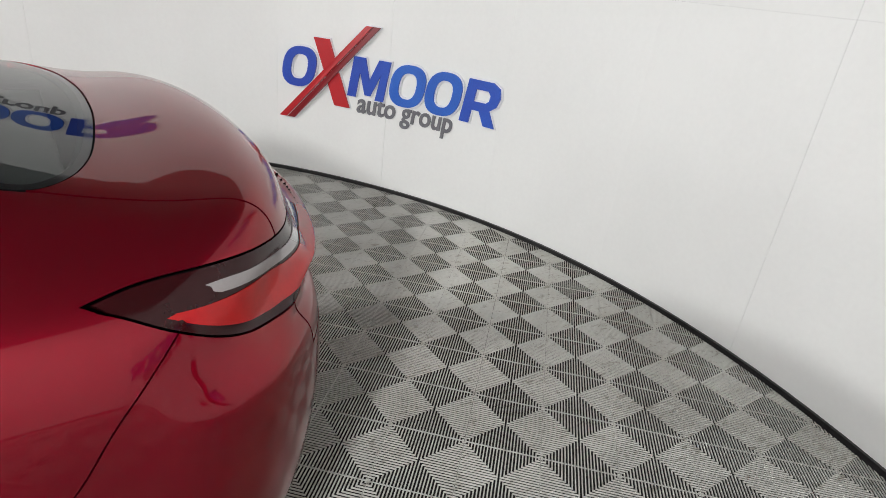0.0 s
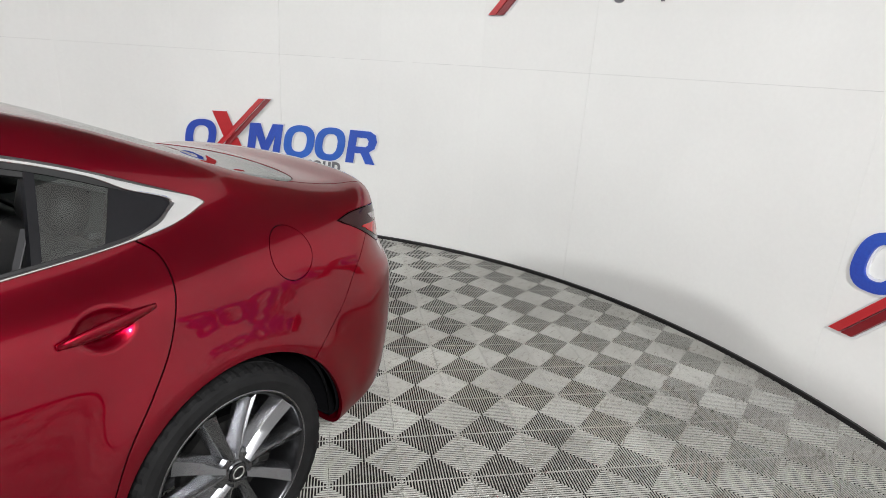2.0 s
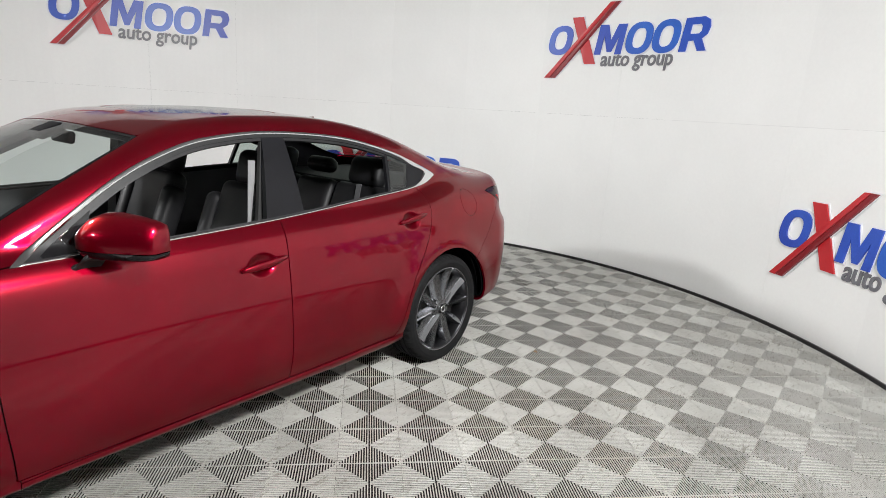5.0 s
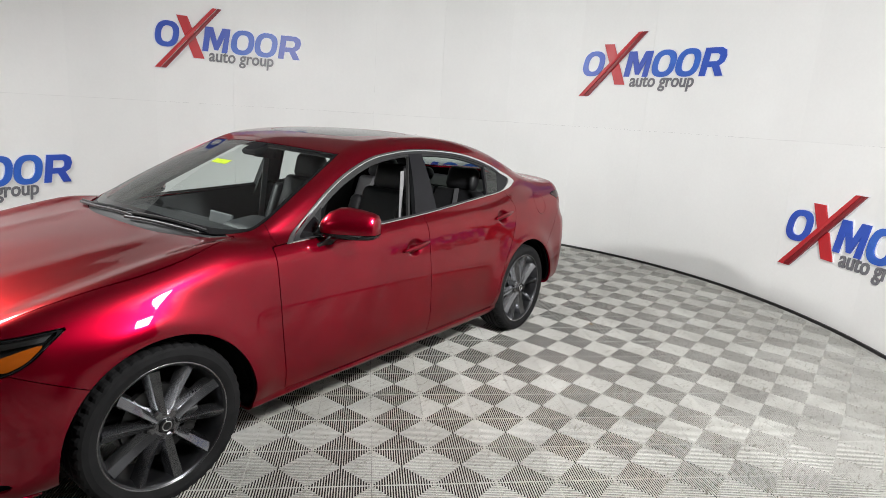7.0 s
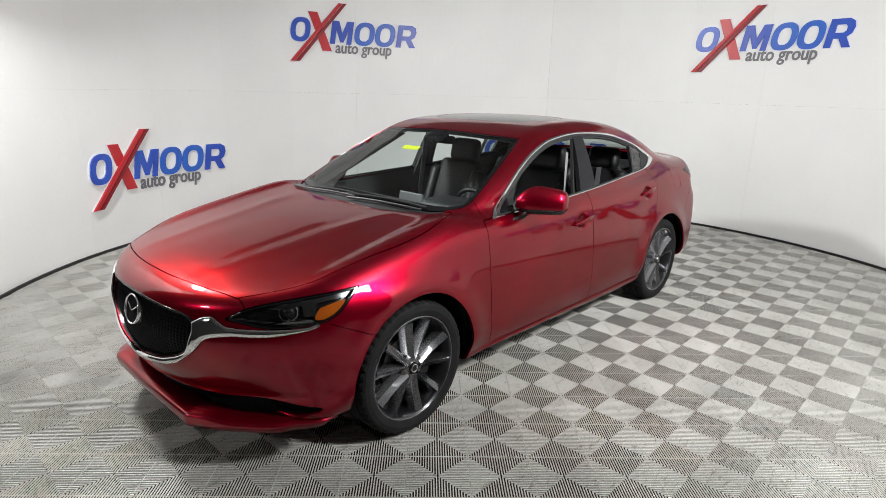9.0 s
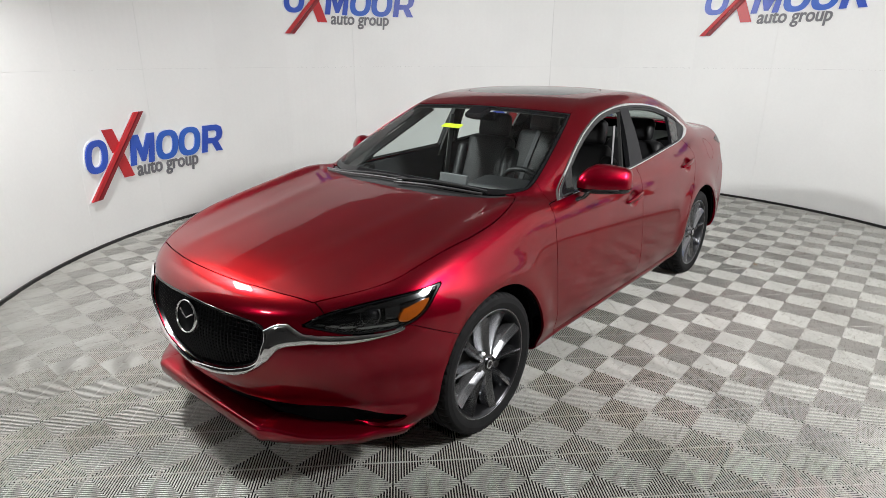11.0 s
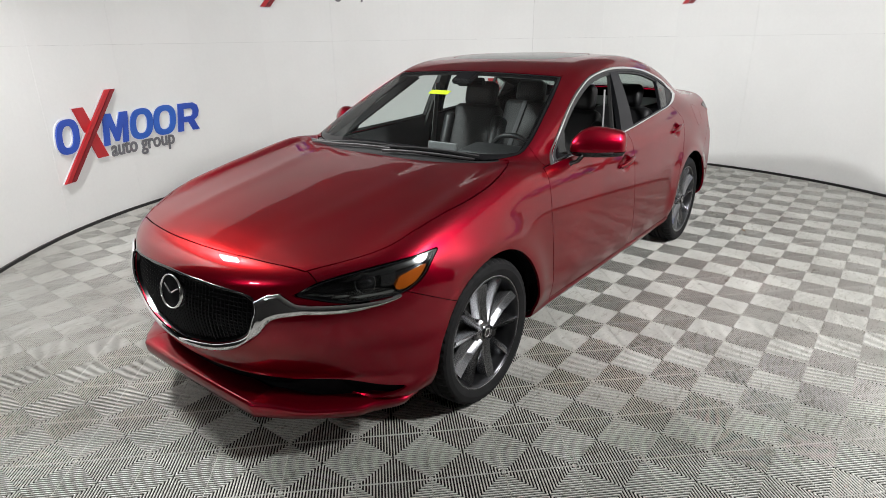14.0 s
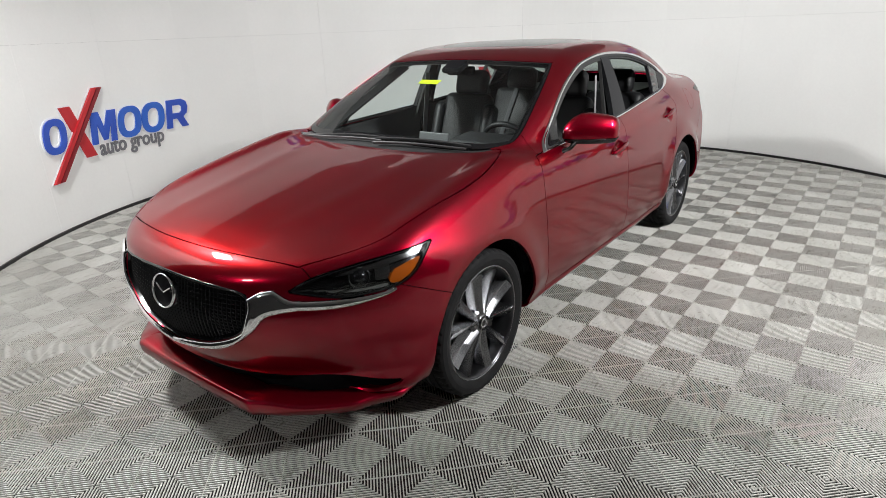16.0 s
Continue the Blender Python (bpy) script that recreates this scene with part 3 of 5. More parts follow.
def split(s, f):
    """Cuts a surface where f is nought: the piece with f below, and the rest."""
    v, n, t = s
    if not len(t):
        return s, s
    f = np.where(np.abs(f) < 1e-9, 1e-9, f)
    pos = f > 0
    count = pos[t].sum(1)
    vs, ns, seen = [], [], {}

    def cut(a, b):
        key = (a, b) if a < b else (b, a)
        if key not in seen:
            w = f[a] / (f[a] - f[b])
            vs.append(v[a] + (v[b] - v[a]) * w)
            m = n[a] + (n[b] - n[a]) * w
            ns.append(m / np.linalg.norm(m))
            seen[key] = len(v) + len(vs) - 1
        return seen[key]

    inside, outside = [], []
    for tri in t[(count == 1) | (count == 2)]:
        odd = [k for k in range(3) if pos[tri[k]] == (pos[tri].sum() == 1)][0]
        a, b, c = (int(tri[(odd + k) % 3]) for k in range(3))
        ab, ac = cut(a, b), cut(a, c)
        tip, base = [(a, ab, ac)], [(ab, b, c), (ab, c, ac)]
        (outside if pos[a] else inside).extend(tip)
        (inside if pos[a] else outside).extend(base)
    v2, n2 = (np.concatenate([v, vs]), np.concatenate([n, ns])) if vs else (v, n)
    t_in = np.concatenate([t[count == 0], np.array(inside, int).reshape(-1, 3)])
    t_out = np.concatenate([t[count == 3], np.array(outside, int).reshape(-1, 3)])
    return packed((v2, n2, t_in)), packed((v2, n2, t_out))


def rounded(points, n=12):
    """A closed smooth outline through points; a point given as (x, z, 1) stays a sharp corner."""
    out, k = [], len(points)
    for i in range(k):
        p = [np.array(points[(i + d) % k][:2], float) for d in (-1, 0, 1, 2)]
        sharp = [len(points[(i + d) % k]) > 2 for d in (0, 1)]
        m0 = (p[2] - p[0]) / 2 if not sharp[0] else (p[2] - p[1])
        m1 = (p[3] - p[1]) / 2 if not sharp[1] else (p[2] - p[1])
        for t in np.linspace(0, 1, n, endpoint=False):
            out.append((2 * t**3 - 3 * t**2 + 1) * p[1] + (t**3 - 2 * t**2 + t) * m0 + (3 * t**2 - 2 * t**3) * p[2] + (t**3 - t**2) * m1)
    return np.array(out)


def distance(loop, q):
    """Signed distance of points q (n, 2) from a closed outline: below nought inside."""
    best, inside = np.full(len(q), 1e9), np.zeros(len(q), bool)
    for a, b in zip(loop, np.roll(loop, -1, 0)):
        d = b - a
        t = np.clip(((q - a) @ d) / (d @ d + 1e-15), 0, 1)
        best = np.minimum(best, np.hypot(*(q - a - t[:, None] * d).T))
        cross = (a[1] > q[:, 1]) != (b[1] > q[:, 1])
        with np.errstate(divide="ignore", invalid="ignore"):
            xi = a[0] + (q[:, 1] - a[1]) / (b[1] - a[1] + 1e-15) * d[0]
        inside ^= cross & (q[:, 0] < xi)
    return np.where(inside, -best, best)


def xz(s):
    return s[0][:, [0, 2]]


def xy(s):
    return s[0][:, [0, 1]]


def yz(s):
    return s[0][:, [1, 2]]


def take(s, f, gap=0.0022):
    """Cuts the piece with f below nought out of s, and leaves a joint."""
    piece, _ = split(s, f(s) + gap)
    _, rest = split(s, f(s) - gap)
    return piece, rest


def lifted(s, by):
    return s[0] + s[1] * by, s[1], s[2]


def mirrored(s):
    return s[0] * (1, -1, 1), s[1] * (1, -1, 1), s[2][:, ::-1]


def both(s):
    m = mirrored(s)
    return np.concatenate([s[0], m[0]]), np.concatenate([s[1], m[1]]), np.concatenate([s[2], m[2] + len(s[0])])


def panel(name, s, mat, parent, label="", fold=0.012, middle=True):
    """A body panel with its edges turned inwards."""
    v, n, t = s
    edges = {}
    for tri in t.tolist():
        for k in range(3):
            a, b = tri[k], tri[(k + 1) % 3]
            if (b, a) in edges:
                del edges[(b, a)]
            else:
                edges[(a, b)] = 1
    vs, ns, ts = [v], [n], [t]
    if fold:
        e = np.array([k for k in edges if not (middle and abs(v[k[0], 1]) < 2e-4 and abs(v[k[1], 1]) < 2e-4)]).reshape(-1, 2)
        if len(e):
            a, b = v[e[:, 0]], v[e[:, 1]]
            na, nb = n[e[:, 0]], n[e[:, 1]]
            out = np.cross(b - a, na)
            out /= np.linalg.norm(out, axis=1)[:, None] + 1e-12
            k = len(v)
            m = len(e)
            vs += [a, b, a - na * fold, b - nb * fold]
            ns += [out] * 4
            i = np.arange(m)
            ts.append(np.stack([k + i + m, k + i, k + i + 2 * m], 1))
            ts.append(np.stack([k + i + m, k + i + 2 * m, k + i + 3 * m], 1))
    v, n, t = np.concatenate(vs), np.concatenate(ns), np.concatenate(ts)
    me = bpy.data.meshes.new(name)
    me.from_pydata(v.tolist(), [], t.tolist())
    me.materials.append(mat)
    me.shade_smooth()
    me.normals_split_custom_set_from_vertices(n.tolist())
    ob = new(name, me)
    ob.parent = parent
    return tagged(ob, label=label)


def sided(name, s, mat, parent, label="", fold=0.012):
    """A panel on the left and its mirror image on the right."""
    return panel(name, s, mat, parent, label, fold), panel(name, mirrored(s), mat, parent, label, fold)


car = empty("car")
tagged(car, "deep red four-door sedan with lowered windows and gunmetal wheels", "car")
whole = body_surface()

# outlines, seen from the side (x, z), from above (x, y) or from the front (y, z)
DLO = rounded([(0.785, 0.990, 1), (0.23, 1.006), (-0.30, 1.030), (-0.80, 1.066), (-1.15, 1.089), (-1.33, 1.110), (-1.442, 1.142), (-1.464, 1.166), (-1.30, 1.232), (-1.05, 1.317), (-0.74, 1.382), (-0.36, 1.407), (-0.08, 1.393), (0.16, 1.347), (0.44, 1.224)])
DLO_IN = rounded([(0.70, 1.004, 1), (0.23, 1.022), (-0.30, 1.046), (-0.80, 1.082), (-1.15, 1.104), (-1.28, 1.124), (-1.350, 1.160), (-1.356, 1.184), (-1.24, 1.224), (-1.02, 1.297), (-0.72, 1.358), (-0.36, 1.381), (-0.09, 1.367), (0.14, 1.322), (0.41, 1.205)])
# the bright strip takes the outer part of the band, and widens to the whole band at the rear corner
DLO_MID = DLO + (DLO_IN - DLO) * (0.55 + 0.45 * (1 - ease(DLO[:, 0], -1.34, -1.18)))[:, None]


def on_side(s):
    """Above nought where a surface faces up rather than sideways."""
    return 0.30 - s[0][:, 1]


# wheel arches
rest = whole
for ax, r in ((AXLE, 0.394), (-AXLE - 0.010, 0.402)):
    f = lambda s, ax=ax, r=r: np.maximum(np.hypot(s[0][:, 0] - ax, (s[0][:, 2] - HUB_Z) * (1.0 if ax > 0 else 1.02)) - r, on_side(s))
    _, rest = split(rest, f(rest))
inner = rest

# windows of the sides
f_dlo = lambda s: np.maximum(distance(DLO, xz(s)), on_side(s))
f_dlo_in = lambda s: np.maximum(distance(DLO_IN, xz(s)), on_side(s))
ring, rest = take(rest, f_dlo, 0.0005)
hole, chrome_ring = split(ring, f_dlo_in(ring))
_, inner = split(inner, f_dlo_in(inner))


# windscreen and rear window
SCREEN = rounded([(1.085, -0.3), (1.098, 0.0), (1.085, 0.3), (1.035, 0.55), (0.945, 0.695), (0.83, 0.728), (0.545, 0.676), (0.264, 0.600), (0.262, 0.575), (0.295, 0.3), (0.305, 0.0), (0.295, -0.3), (0.262, -0.575), (0.264, -0.600), (0.545, -0.676), (0.83, -0.728), (0.945, -0.695), (1.035, -0.55)])
REAR_SCREEN = rounded([(-1.14, 0.30), (-1.135, 0.0), (-1.14, -0.30), (-1.17, -0.50, 1), (-1.55, -0.575), (-1.80, -0.605), (-1.905, -0.588), (-1.975, -0.45), (-2.012, -0.2), (-2.020, 0.0), (-2.012, 0.2), (-1.975, 0.45), (-1.905, 0.588), (-1.80, 0.605), (-1.55, 0.575), (-1.17, 0.50, 1)])
f_screen = lambda s: np.maximum(distance(SCREEN, xy(s)), 0.9 - s[0][:, 2])
f_rear = lambda s: np.maximum(distance(REAR_SCREEN, xy(s)), 0.9 - s[0][:, 2])
screen, rest = take(rest, f_screen, 0.002)
_, inner = split(inner, f_screen(inner) + 0.03)
rear_screen, rest = take(rest, f_rear, 0.002)
_, inner = split(inner, f_rear(inner) + 0.03)
pane, border = split(screen, f_screen(screen) + 0.014 + 0.035 * ease(screen[0][:, 0], 0.88, 1.02))
panel("windscreen", lifted(both(pane), -0.002), CLEAR, car, "clear windscreen", 0).visible_shadow = False
panel("windscreen_border", lifted(both(border), -0.002), FRIT, car, "black border of the windscreen", 0.004)
pane, border = split(rear_screen, f_rear(rear_screen) + 0.018)
panel("rear_window", lifted(both(pane), -0.002), PRIVACY, car, "tinted rear window", 0).visible_shadow = False
panel("rear_window_border", lifted(both(border), -0.002), FRIT, car, "black border of the rear window", 0.004)

# lamps
HEADLAMP = rounded([(2.215, 0.728, 1), (2.15, 0.774), (2.05, 0.803), (1.91, 0.826), (1.726, 0.840, 1), (1.79, 0.797), (1.86, 0.742), (1.92, 0.712), (2.00, 0.699), (2.10, 0.696)])
f_head = lambda s: np.maximum(distance(HEADLAMP, xz(s)), 0.25 - s[0][:, 1])
head, rest = take(rest, f_head, 0.002)
_, inner = split(inner, f_head(inner))
TAILLAMP = rounded([(-1.911, 1.037, 1), (-1.985, 1.051), (-2.065, 1.056), (-2.155, 1.051), (-2.30, 1.029), (-2.454, 1.011, 1), (-2.634, 1.006, 1), (-2.634, 0.868, 1), (-2.39, 0.872), (-2.27, 0.882), (-2.19, 0.899), (-2.12, 0.928), (-2.04, 0.974), (-1.97, 1.013)])
f_tail = lambda s: np.maximum(distance(TAILLAMP, xz(s)), 0.30 - s[0][:, 1])
tail, rest = take(rest, f_tail, 0.002)

# grille and lower intakes
GRILLE = rounded([(-0.40, 0.724), (0.0, 0.744), (0.40, 0.724), (0.447, 0.700, 1), (0.450, 0.645), (0.405, 0.556), (0.270, 0.497), (0.13, 0.470), (0.0, 0.450, 1), (-0.13, 0.470), (-0.270, 0.497), (-0.405, 0.556), (-0.450, 0.645), (-0.447, 0.700, 1)])
f_grille = lambda s: np.maximum(distance(GRILLE, yz(s)), 2.0 - s[0][:, 0])
grille_skin, rest = take(rest, f_grille, 0.0)
WING = rounded([(0.0, 0.419), (0.2, 0.447), (0.343, 0.489), (0.462, 0.572), (0.520, 0.637), (0.62, 0.661, 1), (0.62, 0.698, 1), (0.586, 0.703), (0.535, 0.738, 1), (0.490, 0.728), (0.447, 0.702, 1), (0.450, 0.645), (0.405, 0.556), (0.270, 0.497), (0.13, 0.470), (-0.05, 0.447, 1), (-0.05, 0.419, 1)])
WING_END = rounded([(2.23, 0.699, 1), (2.12, 0.694), (2.00, 0.697), (1.915, 0.711, 1), (1.96, 0.685), (2.096, 0.660), (2.23, 0.661, 1)])
f_wing = lambda s: np.where(s[0][:, 0] > 1.8, np.minimum(np.maximum(distance(WING, yz(s)), 2.05 - s[0][:, 0]), np.maximum(distance(WING_END, xz(s)), 0.58 - s[0][:, 1])), 1.0)
_, inner = split(inner, f_grille(inner) - 0.02)
half = [(0.0, 0.362), (0.2, 0.358), (0.38, 0.348), (0.50, 0.342, 1), (0.60, 0.347), (0.72, 0.345), (0.855, 0.322, 1), (0.850, 0.302, 1), (0.74, 0.262), (0.55, 0.255), (0.40, 0.252), (0.2, 0.252), (0.0, 0.252)]
INTAKE = rounded(half + [(-p[0], *p[1:]) for p in half[-2:0:-1]])
f_intake = lambda s: np.maximum(distance(INTAKE, yz(s)), 1.8 - s[0][:, 0])
intake, rest = take(rest, f_intake, 0.0)
panel("lower_intake", lifted(both(intake), -0.03), SHELL, car, "black lower air intake", 0)

# hood, trunk lid and roof
half = [(1.165, 0.0), (1.145, 0.35), (1.065, 0.58), (0.966, 0.699, 1), (1.11, 0.776), (1.27, 0.810), (1.45, 0.812), (1.62, 0.797), (1.78, 0.782), (1.90, 0.757), (2.06, 0.660), (2.155, 0.588, 1), (2.208, 0.40), (2.242, 0.2), (2.252, 0.0)]
HOOD = rounded(half + [(p[0], -p[1], *p[2:]) for p in half[-2:0:-1]])
f_hood = lambda s: np.maximum(distance(HOOD, xy(s)), 0.76 - s[0][:, 2])
hood, rest = take(rest, f_hood, 0.0025)
panel("hood", both(hood), PAINT, car, "", 0.02)
COWL = rounded([(0.985, -0.695, 1), (1.19, -0.695, 1), (1.20, 0.0, 1), (1.19, 0.695, 1), (0.985, 0.695, 1)])
cowl, rest = split(rest, np.maximum(distance(COWL, xy(rest)), 0.95 - rest[0][:, 2]))
panel("cowl", both(lifted(cowl, -0.008)), BLACK_TRIM, car, "black plastic cowl below the windscreen", 0.01)
SUNROOF = rounded([(-0.02, -0.36), (-0.02, 0.36), (-0.55, 0.37), (-0.55, -0.37)], 16)
f_sun = lambda s: np.maximum(distance(SUNROOF, xy(s)), 1.2 - s[0][:, 2])
sunroof, rest = take(rest, f_sun, 0.004)
panel("sunroof", lifted(both(sunroof), -0.001), BLACK_GLOSS, car, "dark glass sunroof", 0.01)
f_lid = lambda s: np.maximum(np.maximum(s[0][:, 0] + 1.80, s[0][:, 1] - (0.610 + 0.12 * np.clip(-1.89 - s[0][:, 0], 0, 0.4))), 0.765 - s[0][:, 2])
lid, rest = take(rest, f_lid, 0.0025)
panel("trunk_lid", both(lid), PAINT, car, "", 0.02)

# fuel door
f_fuel = lambda s: np.maximum(np.hypot(s[0][:, 0] + 1.675, (s[0][:, 2] - 0.984)) - 0.080, on_side(s))
fuel, rest = take(rest, f_fuel, 0.0013)
panel("fuel_door", fuel, PAINT, car, "round flush fuel door", 0.012)

# doors
FRONT_DOOR = rounded([(0.866, 0.990, 1), (0.868, 0.95), (0.869, 0.75), (0.864, 0.55), (0.845, 0.300, 1), (0.3, 0.290), (-0.235, 0.288, 1), (-0.238, 0.6), (-0.242, 1.03), (-0.30, 1.392, 1), (0.12, 1.335, 1), (0.775, 0.995, 1)])
REAR_DOOR = rounded([(-0.235, 0.288, 1), (-0.238, 0.6), (-0.242, 1.03), (-0.30, 1.392, 1), (-0.9, 1.33, 1), (-1.235, 1.102, 1), (-1.281, 1.060), (-1.280, 0.99), (-1.262, 0.92), (-1.225, 0.83), (-1.165, 0.74), (-1.075, 0.61), (-1.00, 0.43), (-0.955, 0.292, 1), (-0.6, 0.288)])
f_fd = lambda s: np.maximum(distance(FRONT_DOOR, xz(s)), on_side(s))
f_rd = lambda s: np.maximum(distance(REAR_DOOR, xz(s)), on_side(s))
front_door, rest = take(rest, f_fd)
rear_door, rest = take(rest, f_rd)


def refined(s, times=1):
    """The same surface with each triangle cut in four."""
    for _ in range(times):
        v, n, t = s
        mids, vs, ns, out = {}, [], [], []

        def mid(a, b):
            key = (min(a, b), max(a, b))
            if key not in mids:
                vs.append((v[a] + v[b]) / 2)
                ns.append((n[a] + n[b]) / 2)
                mids[key] = len(v) + len(vs) - 1
            return mids[key]

        for a, b, c in t.tolist():
            ab, bc, ca_ = mid(a, b), mid(b, c), mid(c, a)
            out += [(a, ab, ca_), (ab, b, bc), (ca_, bc, c), (ab, bc, ca_)]
        s = np.concatenate([v, vs]), np.concatenate([n, ns]), np.array(out)
    return s


def smoothed(v, t):
    """Normals from the triangles."""
    nn = np.zeros_like(v)
    fn = np.cross(v[t[:, 1]] - v[t[:, 0]], v[t[:, 2]] - v[t[:, 0]])
    for k in range(3):
        np.add.at(nn, t[:, k], fn)
    return nn / (np.linalg.norm(nn, axis=1)[:, None] + 1e-15)


def pillowed(s, f, height, width, base=0.0):
    """A piece raised into a soft pillow: f is the distance below nought from its edge."""
    v, n, t = s
    w = np.clip(-f / width, 0, 1)
    v = v + n * (base + height * np.sqrt(w * (2 - w)))[:, None]
    return v, smoothed(v, t), t


def cupped(s, cx, cz, rx, rz):
    """Sinks a shallow bowl for a handle into a panel, on finer triangles; gives the panel and the bowl."""
    q = lambda s: np.hypot((s[0][:, 0] - cx) / rx, (s[0][:, 2] - cz) / rz) - 1
    bowl, left = split(s, q(s))
    bowl = refined(bowl, 2)
    v, n, t = bowl
    d = np.clip(1 - np.hypot((v[:, 0] - cx) / rx, (v[:, 2] - cz) / rz), 0, 1)
    w = ease(d, 0.0, 0.75)
    v = v - n * (0.024 * w)[:, None]
    nn = smoothed(v, t)
    return left, (v, nn, t)


# bright window surround
def strip_round(outer, inner_loop, height):
    """A rounded strip on the body's side, between two outlines of like count."""
    k = len(outer)
    across = [(0.0, -0.010), (0.0, 0.4), (0.12, 0.8), (0.35, 1.0), (0.65, 1.0), (0.88, 0.8), (1.0, 0.4), (1.0, -0.012)]
    q = np.concatenate([outer + (inner_loop - outer) * w for w, _ in across])
    lo, hi = np.full(len(q), 0.3), np.full(len(q), 1.3)
    for _ in range(34):
        m = (lo + hi) / 2
        out = body_field(q[:, 0], m, q[:, 1]) > 0
        hi, lo = np.where(out, m, hi), np.where(out, lo, m)
    p = np.stack([q[:, 0], hi, q[:, 1]], 1)
    n = np.stack([body_field(*(p + d * 1e-3).T) - body_field(*(p - d * 1e-3).T) for d in np.eye(3)], 1)
    n /= np.linalg.norm(n, axis=1)[:, None]
    p = p + n * np.repeat([h * height if h > 0 else h for _, h in across], k)[:, None]
    tri = []
    for r in range(len(across) - 1):
        for i in range(k):
            a, b, c, d = r * k + i, r * k + (i + 1) % k, (r + 1) * k + (i + 1) % k, (r + 1) * k + i
            tri += [(a, b, c), (a, c, d)]
    tri = np.array(tri)
    nn = smoothed(p, tri)
    if (nn * n).sum() < 0:
        tri, nn = tri[:, ::-1], -nn
    return p, nn, tri


sided("window_seal", lifted(chrome_ring, -0.001), BLACK_TRIM, car, "black rubber band inside the bright strip", 0)
sided("window_trim", strip_round(DLO, DLO_MID, 0.006), CHROME, car, "bright chrome surround of the side windows", 0)

front_door, front_bowl = cupped(front_door, -0.100, 0.857, 0.080, 0.058)
rear_door, rear_bowl = cupped(rear_door, -1.092, 0.936, 0.080, 0.058)
doors = {}
for key, s, bowl in (("front_door", front_door, front_bowl), ("rear_door", rear_door, rear_bowl)):
    for flip in (False, True):
        turned = mirrored if flip else (lambda q: q)
        d = panel(key, turned(s), PAINT, car, "", 0.014)
        panel("handle_recess", turned(bowl), PAINT, d, "", 0)
        doors[key, flip] = d

# bumpers, fenders, sills; what is left is the roof with the rear quarters
FRONT_BUMPER = rounded([(1.666, 0.600, 1), (1.915, 0.716, 1), (2.10, 0.698, 1), (2.150, 0.770, 1), (2.150, 0.92, 1), (2.6, 0.92, 1), (2.6, 0.05, 1), (1.60, 0.05, 1), (1.60, 0.60, 1)])
f_bump = lambda s: distance(FRONT_BUMPER, xz(s))
wing_skin, rest = split(rest, f_wing(rest) + 0.001)
front_bumper, rest = take(rest, f_bump, 0.0015)
panel("front_bumper", both(front_bumper), PAINT, car, "", 0.014)
REAR_BUMPER = rounded([(-1.70, 0.640, 1), (-1.79, 0.700), (-1.868, 0.772), (-1.938, 0.868), (-2.045, 0.985, 1), (-2.14, 0.945, 1), (-2.45, 0.885, 1), (-2.7, 0.885, 1), (-2.7, 0.05, 1), (-1.70, 0.05, 1)])
f_rb = lambda s: distance(REAR_BUMPER, xz(s))
rear_bumper, rest = take(rest, f_rb, 0.0015)
panel("rear_bumper", both(rear_bumper), PAINT, car, "", 0.014)
fender, rest = take(rest, lambda s: np.maximum(0.835 - s[0][:, 0], 0.12 - s[0][:, 1]), 0.0015)
sided("front_fender", fender, PAINT, car, "", 0.014)
f_sill = lambda s: np.maximum(s[0][:, 2] - 0.288, np.abs(s[0][:, 0]) - 1.25)
sill, rest = take(rest, f_sill, 0.0015)
sided("sill", sill, PAINT, car, "", 0.014)
panel("roof", both(rest), PAINT, car, "", 0.004)

# dark shell behind the joints
panel("inner_body", both(lifted(inner, (-0.030 + 0.016 * ease(inner[0][:, 2], 1.05, 1.2))[:, None])), SHELL, car, "black inner body behind the joints", 0)


# ---- car: lamps, grille, wheels, cabin ----
def found(org, way, far=1.2):
    """Where a ray from inside leaves the body, and the normal there."""
    lo, hi = 0.0, far
    o, w = np.array(org, float), np.array(way, float)
    for _ in range(40):
        m = (lo + hi) / 2
        if body_field(*(o + w * m)) > 0:
            hi = m
        else:
            lo = m
    p = o + w * hi
    n = np.array([body_field(*(p + d * 1e-3)) - body_field(*(p - d * 1e-3)) for d in np.eye(3)])
    return p, n / np.linalg.norm(n)


def side_point(x, z):
    return found((x, 0.02, z), (0, 1, 0))


def front_point(y, z):
    return found((1.4, y, z), (1, 0, 0))


def top_point(x, y):
    return found((x, y, 0.7), (0, 0, 1))


def swept(stations, close=False):
    """A skin over rings of points."""
    bm = bmesh.new()
    rings = [[bm.verts.new(tuple(map(float, p))) for p in ring] for ring in stations]
    k = len(rings[0])
    for a, b in zip(rings, rings[1:]):
        for i in range(k if close else k - 1):
            bm.faces.new((a[i], a[(i + 1) % k], b[(i + 1) % k], b[i]))
    if close:
        for r in (rings[0], rings[-1]):
            try:
                bm.faces.new(r)
            except ValueError:
                pass
    return bm


